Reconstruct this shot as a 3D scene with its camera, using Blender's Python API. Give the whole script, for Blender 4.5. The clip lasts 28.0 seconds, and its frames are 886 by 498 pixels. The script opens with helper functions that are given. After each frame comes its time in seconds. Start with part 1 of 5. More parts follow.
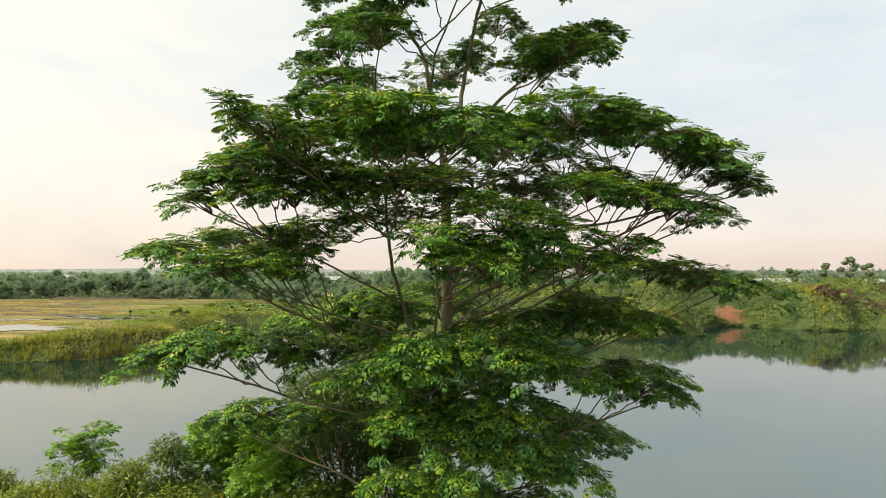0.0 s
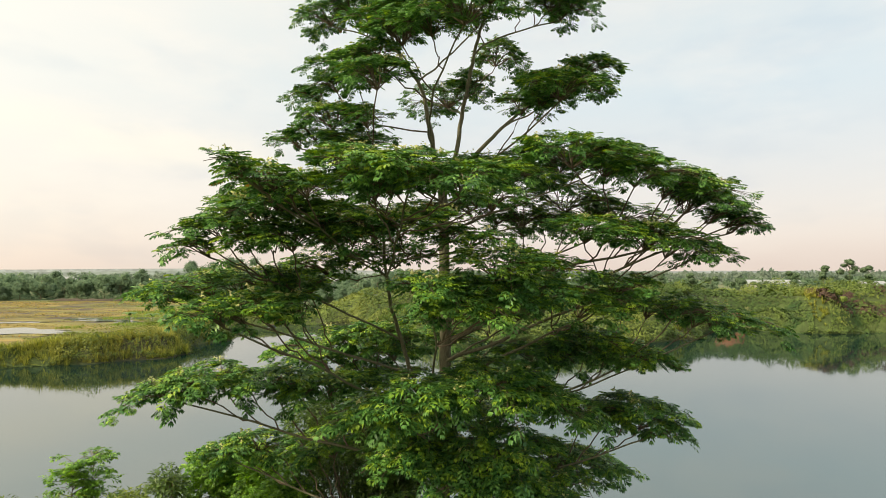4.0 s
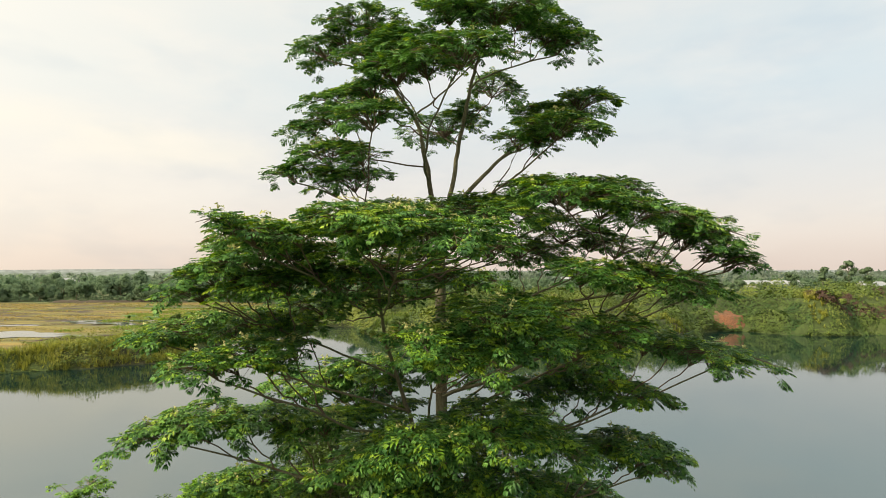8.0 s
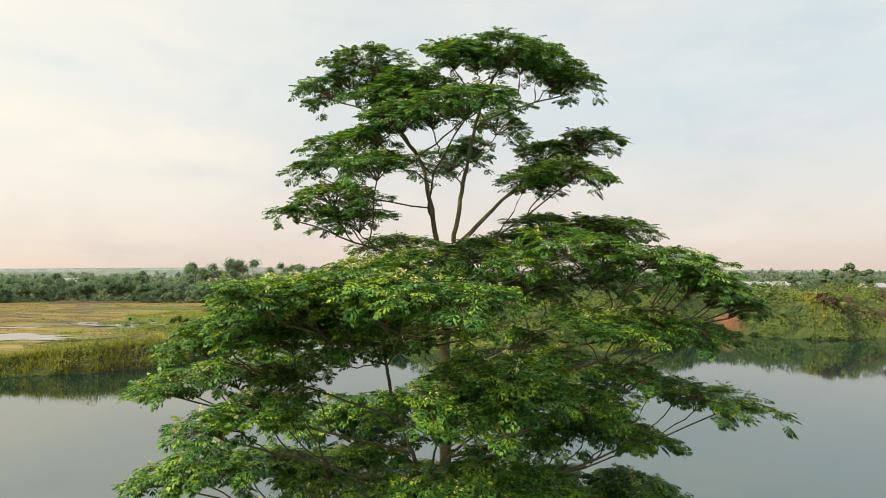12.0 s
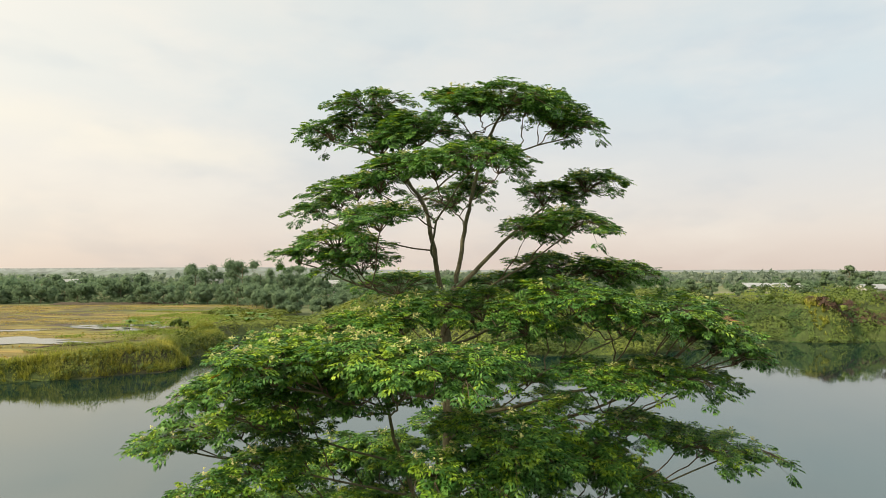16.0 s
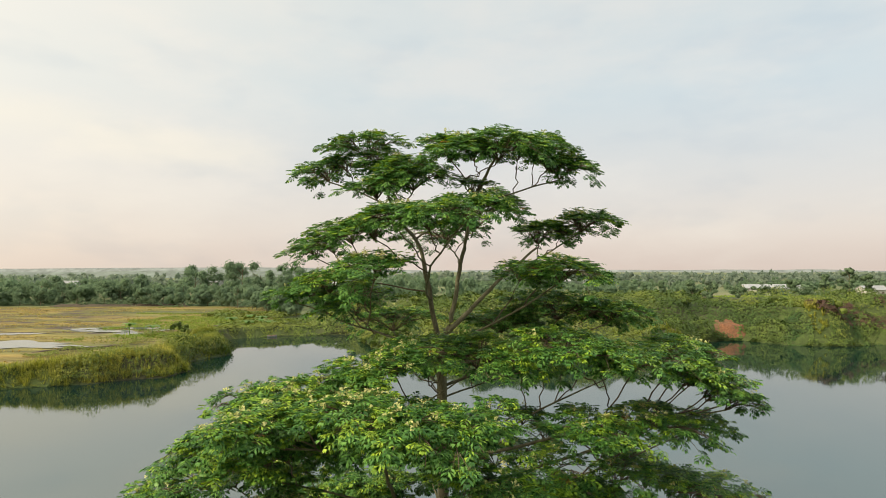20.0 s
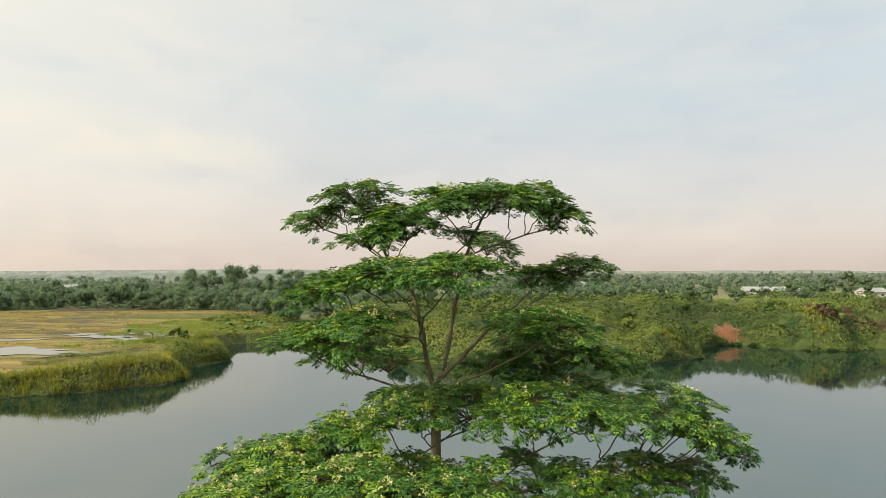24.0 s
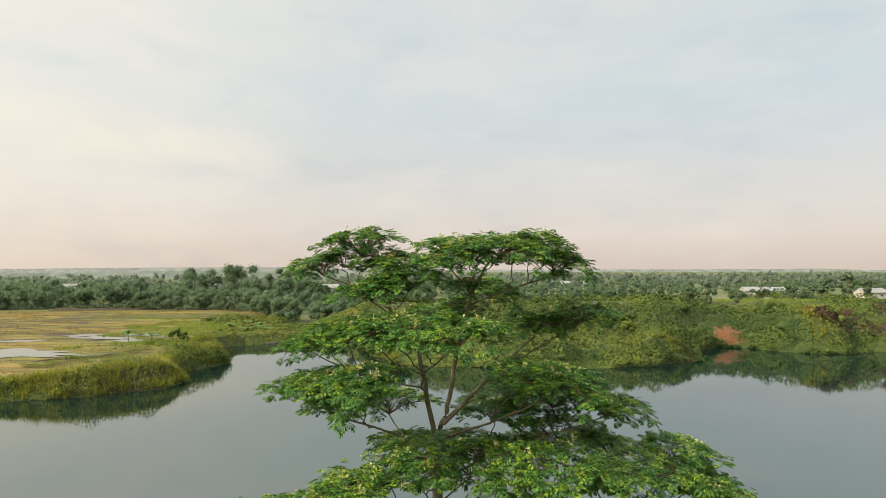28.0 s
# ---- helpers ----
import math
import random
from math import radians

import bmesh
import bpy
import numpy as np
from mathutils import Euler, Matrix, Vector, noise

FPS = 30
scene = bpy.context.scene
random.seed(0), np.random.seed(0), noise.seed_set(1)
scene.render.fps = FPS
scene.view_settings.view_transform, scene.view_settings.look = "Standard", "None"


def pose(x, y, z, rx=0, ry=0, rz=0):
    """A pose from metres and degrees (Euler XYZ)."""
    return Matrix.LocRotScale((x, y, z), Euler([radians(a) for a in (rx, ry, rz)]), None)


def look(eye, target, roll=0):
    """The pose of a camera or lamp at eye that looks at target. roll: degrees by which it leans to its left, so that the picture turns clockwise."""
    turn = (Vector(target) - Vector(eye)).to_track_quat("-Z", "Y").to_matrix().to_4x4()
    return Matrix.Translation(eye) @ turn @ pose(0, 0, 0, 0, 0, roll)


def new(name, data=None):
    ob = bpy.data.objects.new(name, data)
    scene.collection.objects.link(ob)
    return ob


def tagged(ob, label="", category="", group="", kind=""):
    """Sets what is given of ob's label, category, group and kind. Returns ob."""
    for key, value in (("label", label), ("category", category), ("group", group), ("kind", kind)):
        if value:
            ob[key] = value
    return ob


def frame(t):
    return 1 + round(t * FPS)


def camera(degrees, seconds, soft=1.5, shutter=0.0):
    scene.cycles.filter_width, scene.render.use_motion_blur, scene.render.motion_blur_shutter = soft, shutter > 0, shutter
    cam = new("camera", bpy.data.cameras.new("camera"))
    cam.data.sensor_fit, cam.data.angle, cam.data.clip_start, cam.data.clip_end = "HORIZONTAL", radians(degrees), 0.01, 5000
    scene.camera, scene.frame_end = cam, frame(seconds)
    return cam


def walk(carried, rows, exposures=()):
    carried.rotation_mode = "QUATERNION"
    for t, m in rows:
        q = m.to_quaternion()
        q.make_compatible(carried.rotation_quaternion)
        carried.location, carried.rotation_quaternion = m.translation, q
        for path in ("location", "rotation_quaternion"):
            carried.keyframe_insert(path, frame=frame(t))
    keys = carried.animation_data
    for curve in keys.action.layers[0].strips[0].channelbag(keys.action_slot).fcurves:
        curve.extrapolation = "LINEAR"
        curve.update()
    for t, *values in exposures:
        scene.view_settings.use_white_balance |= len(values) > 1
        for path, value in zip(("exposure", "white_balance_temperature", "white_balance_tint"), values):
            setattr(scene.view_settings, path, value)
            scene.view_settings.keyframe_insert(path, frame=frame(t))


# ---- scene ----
cam = camera(71.3, 28.0, soft=0.8)
METRES, EYE, TILT, LEAN, TURN = 8.0, 17.5, 2.03, 0.0, 0.0
ROWS = [
    (0.0, 0.0, 0.0, 0.0, 0.0, 0.0, -0.0),
    (0.5, 0.0015, 0.0003, 0.0123, 0.01, 0.01, -0.01),
    (1.0, 0.0018, 0.0008, 0.0263, 0.02, 0.0, -0.01),
    (1.5, 0.0007, 0.0008, 0.0397, 0.01, 0.01, 0.02),
    (2.0, 0.0013, 0.0005, 0.0541, 0.03, -0.01, -0.02),
    (2.5, 0.0019, -0.0005, 0.0679, 0.03, 0.0, 0.02),
    (3.0, 0.0018, -0.0013, 0.083, 0.03, 0.0, 0.01),
    (3.5, 0.0029, -0.0011, 0.0978, 0.0, 0.02, -0.01),
    (5.5, 0.0093, 0.003, 0.1595, -0.08, -0.04, -0.0),
    (6.0, 0.0109, 0.003, 0.1741, -0.07, -0.03, 0.01),
    (6.5, 0.0128, 0.0038, 0.1889, -0.08, -0.03, 0.04),
    (7.0, 0.0143, 0.0049, 0.2044, -0.08, -0.04, 0.03),
    (7.5, 0.0156, 0.0059, 0.219, -0.08, -0.04, 0.03),
    (8.0, 0.0166, 0.0067, 0.2345, -0.07, -0.04, 0.05),
    (8.5, 0.0171, 0.0074, 0.2505, -0.07, -0.04, 0.06),
    (9.0, 0.0158, 0.0075, 0.2671, -0.08, -0.04, 0.06),
    (9.5, 0.0145, 0.0081, 0.2829, -0.08, -0.01, 0.08),
    (10.0, 0.0138, 0.0083, 0.3, -0.06, -0.01, 0.08),
    (10.5, 0.0124, 0.0088, 0.317, -0.04, -0.02, 0.07),
    (11.0, 0.0097, 0.0093, 0.3366, -0.03, -0.07, 0.03),
    (11.5, 0.0069, 0.0097, 0.3562, -0.03, -0.1, 0.02),
    (12.0, 0.0043, 0.0113, 0.3768, -0.02, -0.13, -0.02),
    (12.5, 0.0009, 0.0124, 0.396, -0.02, -0.14, -0.06),
    (14.5, -0.0057, 0.0136, 0.4689, -0.02, -0.16, -0.03),
    (15.0, -0.0066, 0.0124, 0.4876, -0.03, -0.14, -0.0),
    (15.5, -0.0063, 0.0136, 0.5042, -0.04, -0.16, 0.0),
    (16.0, -0.0054, 0.0156, 0.5228, -0.04, -0.18, -0.02),
    (16.5, -0.0043, 0.0163, 0.5387, -0.04, -0.19, -0.04),
    (17.0, -0.0029, 0.0178, 0.5568, -0.04, -0.2, -0.06),
    (17.5, -0.0011, 0.0192, 0.5719, -0.03, -0.2, -0.03),
    (18.0, 0.001, 0.0185, 0.5904, -0.04, -0.22, -0.02),
    (18.5, 0.0027, 0.0181, 0.6071, -0.04, -0.22, -0.02),
    (19.0, 0.0055, 0.0167, 0.6267, -0.04, -0.22, -0.01),
    (19.5, 0.0086, 0.0142, 0.6433, -0.03, -0.2, -0.0),
    (20.0, 0.0127, 0.0112, 0.6622, -0.03, -0.2, 0.01),
    (20.5, 0.0173, 0.0081, 0.6796, -0.03, -0.2, 0.03),
    (21.0, 0.0223, 0.0042, 0.6986, -0.04, -0.19, 0.09),
    (21.5, 0.0269, 0.0006, 0.7156, -0.04, -0.16, 0.1),
    (23.5, 0.0365, -0.0068, 0.7966, -0.06, -0.08, 0.16),
    (24.0, 0.035, -0.005, 0.8202, -0.05, -0.09, 0.14),
    (24.5, 0.0339, -0.0034, 0.8413, -0.06, -0.1, 0.13),
    (25.0, 0.0332, -0.0013, 0.8642, -0.07, -0.11, 0.13),
    (25.5, 0.0323, 0.0007, 0.8843, -0.08, -0.14, 0.12),
    (26.0, 0.0308, 0.004, 0.9068, -0.09, -0.17, 0.11),
    (26.5, 0.0294, 0.0087, 0.9266, -0.09, -0.2, 0.11),
    (28.0, 0.0262, 0.018, 0.9892, -0.1, -0.3, 0.07),
]
walk(cam, [(t, pose(0, 0, EYE, TILT, LEAN, TURN) @ pose(METRES * x, METRES * y, METRES * z, 90 + pitch, roll, yaw)) for t, x, y, z, yaw, pitch, roll in ROWS], exposures=[(0, 0.19, 6800, 7), (3, 0.16, 6800, 7), (8, 0.09, 6800, 7), (14, 0.03, 6780, 7), (21, -0.04, 6760, 7), (28, -0.09, 6750, 7)])

# ---------------------------------------------------------------- light
SUN_AZ, SUN_EL = -118.0, 36.0  # degrees clockwise from +y, degrees above the horizon
sun_dir = Vector((math.sin(radians(SUN_AZ)) * math.cos(radians(SUN_EL)), math.cos(radians(SUN_AZ)) * math.cos(radians(SUN_EL)), math.sin(radians(SUN_EL))))
sun = new("sun", bpy.data.lights.new("sun", "SUN"))
sun.data.energy, sun.data.angle, sun.data.color = 4.4, radians(5), (1.0, 0.87, 0.64)
sun.matrix_world = look(sun_dir * 200, (0, 0, 0))


def build_world():
    w = bpy.data.worlds.new("sky")
    scene.world = w
    w.use_nodes = True
    nt = w.node_tree
    nt.nodes.clear()
    N, L = nt.nodes.new, nt.links.new
    out, bg_sky, bg_veil, add = N("ShaderNodeOutputWorld"), N("ShaderNodeBackground"), N("ShaderNodeBackground"), N("ShaderNodeAddShader")
    sky = N("ShaderNodeTexSky")
    sky.sky_type, sky.sun_disc = "NISHITA", False
    sky.sun_elevation, sky.sun_rotation = radians(SUN_EL), radians(SUN_AZ)
    sky.air_density, sky.dust_density = 1.0, 3.0
    L(sky.outputs["Color"], bg_sky.inputs["Color"])
    bg_sky.inputs["Strength"].default_value = 0.03
    # a thin high veil of cloud over the whole dome, warm towards the sun
    tc, sep = N("ShaderNodeTexCoord"), N("ShaderNodeSeparateXYZ")
    L(tc.outputs["Generated"], sep.inputs[0])
    ramp = N("ShaderNodeValToRGB")
    els = ramp.color_ramp.elements
    els[0].position, els[0].color = 0.0, (0.72, 0.60, 0.55, 1)
    els[1].position, els[1].color = 1.0, (1.5, 1.52, 1.5, 1)
    for p, c in ((0.05, (0.745, 0.655, 0.62)), (0.14, (0.685, 0.66, 0.655)), (0.26, (0.62, 0.68, 0.715)), (0.42, (0.66, 0.71, 0.73)), (0.62, (1.15, 1.18, 1.17))):
        e = els.new(p)
        e.color = (*c, 1)
    L(sep.outputs["Z"], ramp.inputs[0])
    dot = N("ShaderNodeVectorMath")
    dot.operation = "DOT_PRODUCT"
    L(tc.outputs["Generated"], dot.inputs[0])
    dot.inputs[1].default_value = sun_dir
    glow = N("ShaderNodeMapRange")
    glow.interpolation_type = "SMOOTHSTEP"
    glow.inputs["From Min"].default_value, glow.inputs["From Max"].default_value = -0.32, 1.1
    glow.inputs["To Max"].default_value = 1.0
    L(dot.outputs["Value"], glow.inputs["Value"])
    mapping, cloud = N("ShaderNodeMapping"), N("ShaderNodeTexNoise")
    mapping.inputs["Scale"].default_value = (2.0, 2.0, 5.0)
    mapping.inputs["Location"].default_value = (2.3, 0.4, 1.7)
    L(tc.outputs["Generated"], mapping.inputs[0])
    L(mapping.outputs[0], cloud.inputs["Vector"])
    cloud.inputs["Scale"].default_value, cloud.inputs["Detail"].default_value, cloud.inputs["Roughness"].default_value = 1.7, 5, 0.55
    cl = N("ShaderNodeMapRange")
    cl.interpolation_type = "SMOOTHSTEP"
    cl.inputs["From Min"].default_value, cl.inputs["From Max"].default_value = 0.40, 0.70
    cl.inputs["To Max"].default_value = 0.42
    L(cloud.outputs["Fac"], cl.inputs["Value"])
    m1, m2 = N("ShaderNodeMix"), N("ShaderNodeMix")
    m1.data_type = m2.data_type = "RGBA"
    L(cl.outputs["Result"], m1.inputs["Factor"])
    L(ramp.outputs["Color"], m1.inputs["A"])
    m1.inputs["B"].default_value = (0.87, 0.80, 0.74, 1)
    L(glow.outputs["Result"], m2.inputs["Factor"])
    L(m1.outputs["Result"], m2.inputs["A"])
    m2.inputs["B"].default_value = (1.27, 1.09, 0.86, 1)
    # grey-blue undersides in soft patches
    under, ur, m3 = N("ShaderNodeTexNoise"), N("ShaderNodeMapRange"), N("ShaderNodeMix")
    m3.data_type, m3.blend_type = "RGBA", "MULTIPLY"
    under.inputs["Scale"].default_value, under.inputs["Detail"].default_value = 3.1, 3
    L(mapping.outputs[0], under.inputs["Vector"])
    ur.interpolation_type = "SMOOTHSTEP"
    ur.inputs["From Min"].default_value, ur.inputs["From Max"].default_value, ur.inputs["To Max"].default_value = 0.50, 0.72, 0.55
    L(under.outputs["Fac"], ur.inputs["Value"])
    L(ur.outputs["Result"], m3.inputs["Factor"])
    L(m2.outputs["Result"], m3.inputs["A"])
    m3.inputs["B"].default_value = (0.86, 0.90, 0.95, 1)
    # a bank of sunlit cloud low over the marsh, broken at its edges
    sky_col = m3.outputs["Result"]
    for cx, cy, cz, wide, tall in ((-0.40, 0.90, 0.178, 0.15, 0.024), (-0.57, 0.80, 0.205, 0.13, 0.028)):
        off, sc, ln, ad, mr, mx = N("ShaderNodeVectorMath"), N("ShaderNodeVectorMath"), N("ShaderNodeVectorMath"), N("ShaderNodeMath"), N("ShaderNodeMapRange"), N("ShaderNodeMix")
        off.operation, sc.operation, ln.operation, ad.operation = "SUBTRACT", "MULTIPLY", "LENGTH", "MULTIPLY_ADD"
        off.inputs[1].default_value, sc.inputs[1].default_value = (cx, cy, cz), (1 / wide, 1 / wide, 1 / tall)
        L(tc.outputs["Generated"], off.inputs[0])
        L(off.outputs[0], sc.inputs[0])
        L(sc.outputs[0], ln.inputs[0])
        L(cloud.outputs["Fac"], ad.inputs[0])
        ad.inputs[1].default_value = -2.2
        L(ln.outputs["Value"], ad.inputs[2])
        mr.interpolation_type = "SMOOTHSTEP"
        mr.inputs["From Min"].default_value, mr.inputs["From Max"].default_value = 0.5, -1.1
        mr.inputs["To Max"].default_value = 0.36
        L(ad.outputs[0], mr.inputs["Value"])
        mx.data_type = "RGBA"
        L(mr.outputs["Result"], mx.inputs["Factor"])
        L(sky_col, mx.inputs["A"])
        mx.inputs["B"].default_value = (1.02, 0.90, 0.72, 1)
        sky_col = mx.outputs["Result"]
    L(sky_col, bg_veil.inputs["Color"])
    bg_veil.inputs["Strength"].default_value = 0.97
    L(bg_sky.outputs[0], add.inputs[0])
    L(bg_veil.outputs[0], add.inputs[1])
    L(add.outputs[0], out.inputs["Surface"])


build_world()


# ---------------------------------------------------------------- materials
def material(name, a, b, scale=3.0, fine=30.0, rough=0.6, bump=0.2, through_light=0.0, vary=0.0, per="", c=None, stretch=(1, 1, 1), spec=0.5, fine_mix=0.35):
    """Two colours mixed at two scales, with relief; a third in patches; leaves let light through and vary one by one."""
    m = bpy.data.materials.new(name)
    m.use_nodes = True
    nt = m.node_tree
    nt.nodes.clear()
    N, L = nt.nodes.new, nt.links.new
    out, bsdf = N("ShaderNodeOutputMaterial"), N("ShaderNodeBsdfPrincipled")
    tc, mp = N("ShaderNodeTexCoord"), N("ShaderNodeMapping")
    mp.inputs["Scale"].default_value = stretch
    L(tc.outputs["Object"], mp.inputs[0])
    n1, n2 = N("ShaderNodeTexNoise"), N("ShaderNodeTexNoise")
    for n, s, d in ((n1, scale, 4), (n2, fine, 6)):
        n.inputs["Scale"].default_value, n.inputs["Detail"].default_value, n.inputs["Roughness"].default_value = s, d, 0.6
        L(mp.outputs[0], n.inputs["Vector"])
    r1 = N("ShaderNodeMapRange")
    r1.inputs["From Min"].default_value, r1.inputs["From Max"].default_value = 0.34, 0.66
    L(n1.outputs["Fac"], r1.inputs["Value"])
    mix = N("ShaderNodeMix")
    mix.data_type = "RGBA"
    L(r1.outputs["Result"], mix.inputs["Factor"])
    mix.inputs["A"].default_value, mix.inputs["B"].default_value = (*a, 1), (*b, 1)
    col = mix.outputs["Result"]
    if c:
        n3, r3, mx = N("ShaderNodeTexNoise"), N("ShaderNodeMapRange"), N("ShaderNodeMix")
        mx.data_type = "RGBA"
        n3.inputs["Scale"].default_value, n3.inputs["Detail"].default_value = scale * 0.37, 5
        L(mp.outputs[0], n3.inputs["Vector"])
        r3.inputs["From Min"].default_value, r3.inputs["From Max"].default_value = 0.52, 0.62
        L(n3.outputs["Fac"], r3.inputs["Value"])
        L(r3.outputs["Result"], mx.inputs["Factor"])
        L(col, mx.inputs["A"])
        mx.inputs["B"].default_value = (*c, 1)
        col = mx.outputs["Result"]
    hsv = N("ShaderNodeHueSaturation")
    L(col, hsv.inputs["Color"])
    grain = N("ShaderNodeMapRange")
    grain.inputs["From Min"].default_value, grain.inputs["From Max"].default_value = 0.3, 0.7
    grain.inputs["To Min"].default_value, grain.inputs["To Max"].default_value = 1 - fine_mix, 1 + fine_mix
    L(n2.outputs["Fac"], grain.inputs["Value"])
    value = grain.outputs["Result"]
    if per:
        if per == "object":
            src = N("ShaderNodeObjectInfo").outputs["Random"]
        else:
            src = N("ShaderNodeNewGeometry").outputs["Random Per Island"]
        rv, rh, mul = N("ShaderNodeMapRange"), N("ShaderNodeMapRange"), N("ShaderNodeMath")
        mul.operation = "MULTIPLY"
        rv.inputs["To Min"].default_value, rv.inputs["To Max"].default_value = 1 - vary, 1 + vary
        rh.inputs["To Min"].default_value, rh.inputs["To Max"].default_value = 0.5 + 0.04 * vary, 0.5 - 0.03 * vary
        L(src, rv.inputs["Value"])
        L(src, rh.inputs["Value"])
        L(rh.outputs["Result"], hsv.inputs["Hue"])
        L(value, mul.inputs[0])
        L(rv.outputs["Result"], mul.inputs[1])
        value = mul.outputs[0]
    L(value, hsv.inputs["Value"])
    L(hsv.outputs["Color"], bsdf.inputs["Base Color"])
    bsdf.inputs["Roughness"].default_value = rough
    bsdf.inputs["Specular IOR Level"].default_value = spec
    if bump:
        bp = N("ShaderNodeBump")
        bp.inputs["Strength"].default_value = bump
        bp.inputs["Distance"].default_value = 1.0 / fine
        L(n2.outputs["Fac"], bp.inputs["Height"])
        L(bp.outputs[0], bsdf.inputs["Normal"])
    if through_light:
        tr, ms = N("ShaderNodeBsdfTranslucent"), N("ShaderNodeMixShader")
        warm = N("ShaderNodeHueSaturation")
        warm.inputs["Hue"].default_value, warm.inputs["Saturation"].default_value, warm.inputs["Value"].default_value = 0.485, 1.1, 1.3
        L(hsv.outputs["Color"], warm.inputs["Color"])
        L(warm.outputs["Color"], tr.inputs["Color"])
        ms.inputs[0].default_value = through_light
        L(bsdf.outputs[0], ms.inputs[1])
        L(tr.outputs[0], ms.inputs[2])
        L(ms.outputs[0], out.inputs["Surface"])
    else:
        L(bsdf.outputs[0], out.inputs["Surface"])
    return m


def water_material(name, deep, rough, ripple, ior):
    m = bpy.data.materials.new(name)
    m.use_nodes = True
    nt = m.node_tree
    N, L = nt.nodes.new, nt.links.new
    b = nt.nodes["Principled BSDF"]
    b.inputs["Base Color"].default_value = (*deep, 1)
    b.inputs["Specular Tint"].default_value = (0.95, 1.0, 0.93, 1)
    b.inputs["Roughness"].default_value = rough
    b.inputs["IOR"].default_value = ior
    b.inputs["Coat Weight"].default_value, b.inputs["Coat IOR"].default_value, b.inputs["Coat Roughness"].default_value = 0.12, 3.0, rough
    tc, n1, n2, bp, ad = N("ShaderNodeTexCoord"), N("ShaderNodeTexNoise"), N("ShaderNodeTexNoise"), N("ShaderNodeBump"), N("ShaderNodeMath")
    n1.inputs["Scale"].default_value, n1.inputs["Detail"].default_value = 0.6, 3
    n2.inputs["Scale"].default_value, n2.inputs["Detail"].default_value = 0.05, 2
    L(tc.outputs["Object"], n1.inputs["Vector"])
    L(tc.outputs["Object"], n2.inputs["Vector"])
    L(n1.outputs["Fac"], ad.inputs[0])
    L(n2.outputs["Fac"], ad.inputs[1])
    L(ad.outputs[0], bp.inputs["Height"])
    bp.inputs["Strength"].default_value, bp.inputs["Distance"].default_value = ripple, 0.05
    L(bp.outputs[0], b.inputs["Normal"])
    L(bp.outputs[0], b.inputs["Coat Normal"])
    return m


LEAF = material("leaf_green", (0.050, 0.145, 0.036), (0.102, 0.238, 0.046), 0.9, 25, 0.46, 0.1, 0.21, 0.60, "island", spec=0.3)
LEAF_ONE = material("leaf_green_single", (0.050, 0.145, 0.036), (0.102, 0.238, 0.046), 0.9, 25, 0.46, 0.1, 0.21, 0.60, "object", spec=0.3)
LEAF_YOUNG = material("leaf_young", (0.140, 0.285, 0.030), (0.24, 0.365, 0.040), 0.9, 25, 0.45, 0.1, 0.22, 0.5, "island", spec=0.35)
LEAF_DRY = material("leaf_dry", (0.22, 0.13, 0.03), (0.30, 0.20, 0.05), 1, 25, 0.6, 0.1, 0.25, 0.4, "island")
BLOSSOM = material("blossom_cream", (0.38, 0.41, 0.14), (0.50, 0.50, 0.23), 4, 40, 0.8, 0.0, 0.2, 0.2, "island")
BARK = material("bark_grey_brown", (0.098, 0.092, 0.054), (0.175, 0.165, 0.105), 2.5, 28, 0.85, 0.6, stretch=(1, 1, 0.35))
TWIG = material("twig_brown", (0.085, 0.062, 0.042), (0.14, 0.105, 0.072), 3, 30, 0.85, 0.3)
LEAF_DARK = material("leaf_dark_small", (0.045, 0.100, 0.016), (0.085, 0.150, 0.024), 0.8, 20, 0.45, 0.1, 0.25, 0.5, "island")
LEAF_BUSH = material("leaf_bush_bright", (0.105, 0.25, 0.022), (0.165, 0.33, 0.033), 0.8, 20, 0.45, 0.1, 0.30, 0.5, "island")
LEAF_MID = material("leaf_bush_olive", (0.10, 0.16, 0.018), (0.18, 0.24, 0.034), 0.8, 20, 0.5, 0.1, 0.30, 0.5, "island")
GRASS_NEAR = material("grass_near", (0.20, 0.275, 0.036), (0.34, 0.355, 0.066), 0.7, 15, 0.6, 0.0, 0.30, 0.5, "island")
BANANA = material("banana_leaf", (0.07, 0.17, 0.02), (0.11, 0.22, 0.03), 2, 20, 0.4, 0.2, 0.3, stretch=(1, 6, 1))
REED = material("reed", (0.19, 0.245, 0.040), (0.32, 0.32, 0.066), 0.10, 1.5, 0.7, 0.0, 0.30, 0.55, "island", c=(0.09, 0.15, 0.024))
REED_BUSH = material("reed_bush", (0.125, 0.180, 0.026), (0.235, 0.250, 0.042), 0.12, 1.2, 0.65, 0.0, 0.25, 0.22, "island")
SEDGE = material("sedge_golden", (0.33, 0.245, 0.07), (0.25, 0.235, 0.06), 0.05, 1.5, 0.75, 0.0, 0.25, 0.5, "island", c=(0.13, 0.19, 0.035))
# leaf greens, widened from dark to bright to paint shading between the bank's mounds
SHRUB = material("shrub_leaf_painted_shade", (0.030, 0.078, 0.014), (0.125, 0.168, 0.026), 0.10, 0.8, 0.7, 0.0, 0.20, 0.16, "island", c=(0.050, 0.095, 0.016))
SHRUB_GRASS = material("shrub_grass", (0.100, 0.160, 0.024), (0.180, 0.215, 0.036), 0.06, 0.8, 0.65, 0.0, 0.22, 0.20, "island", c=(0.09, 0.15, 0.024))
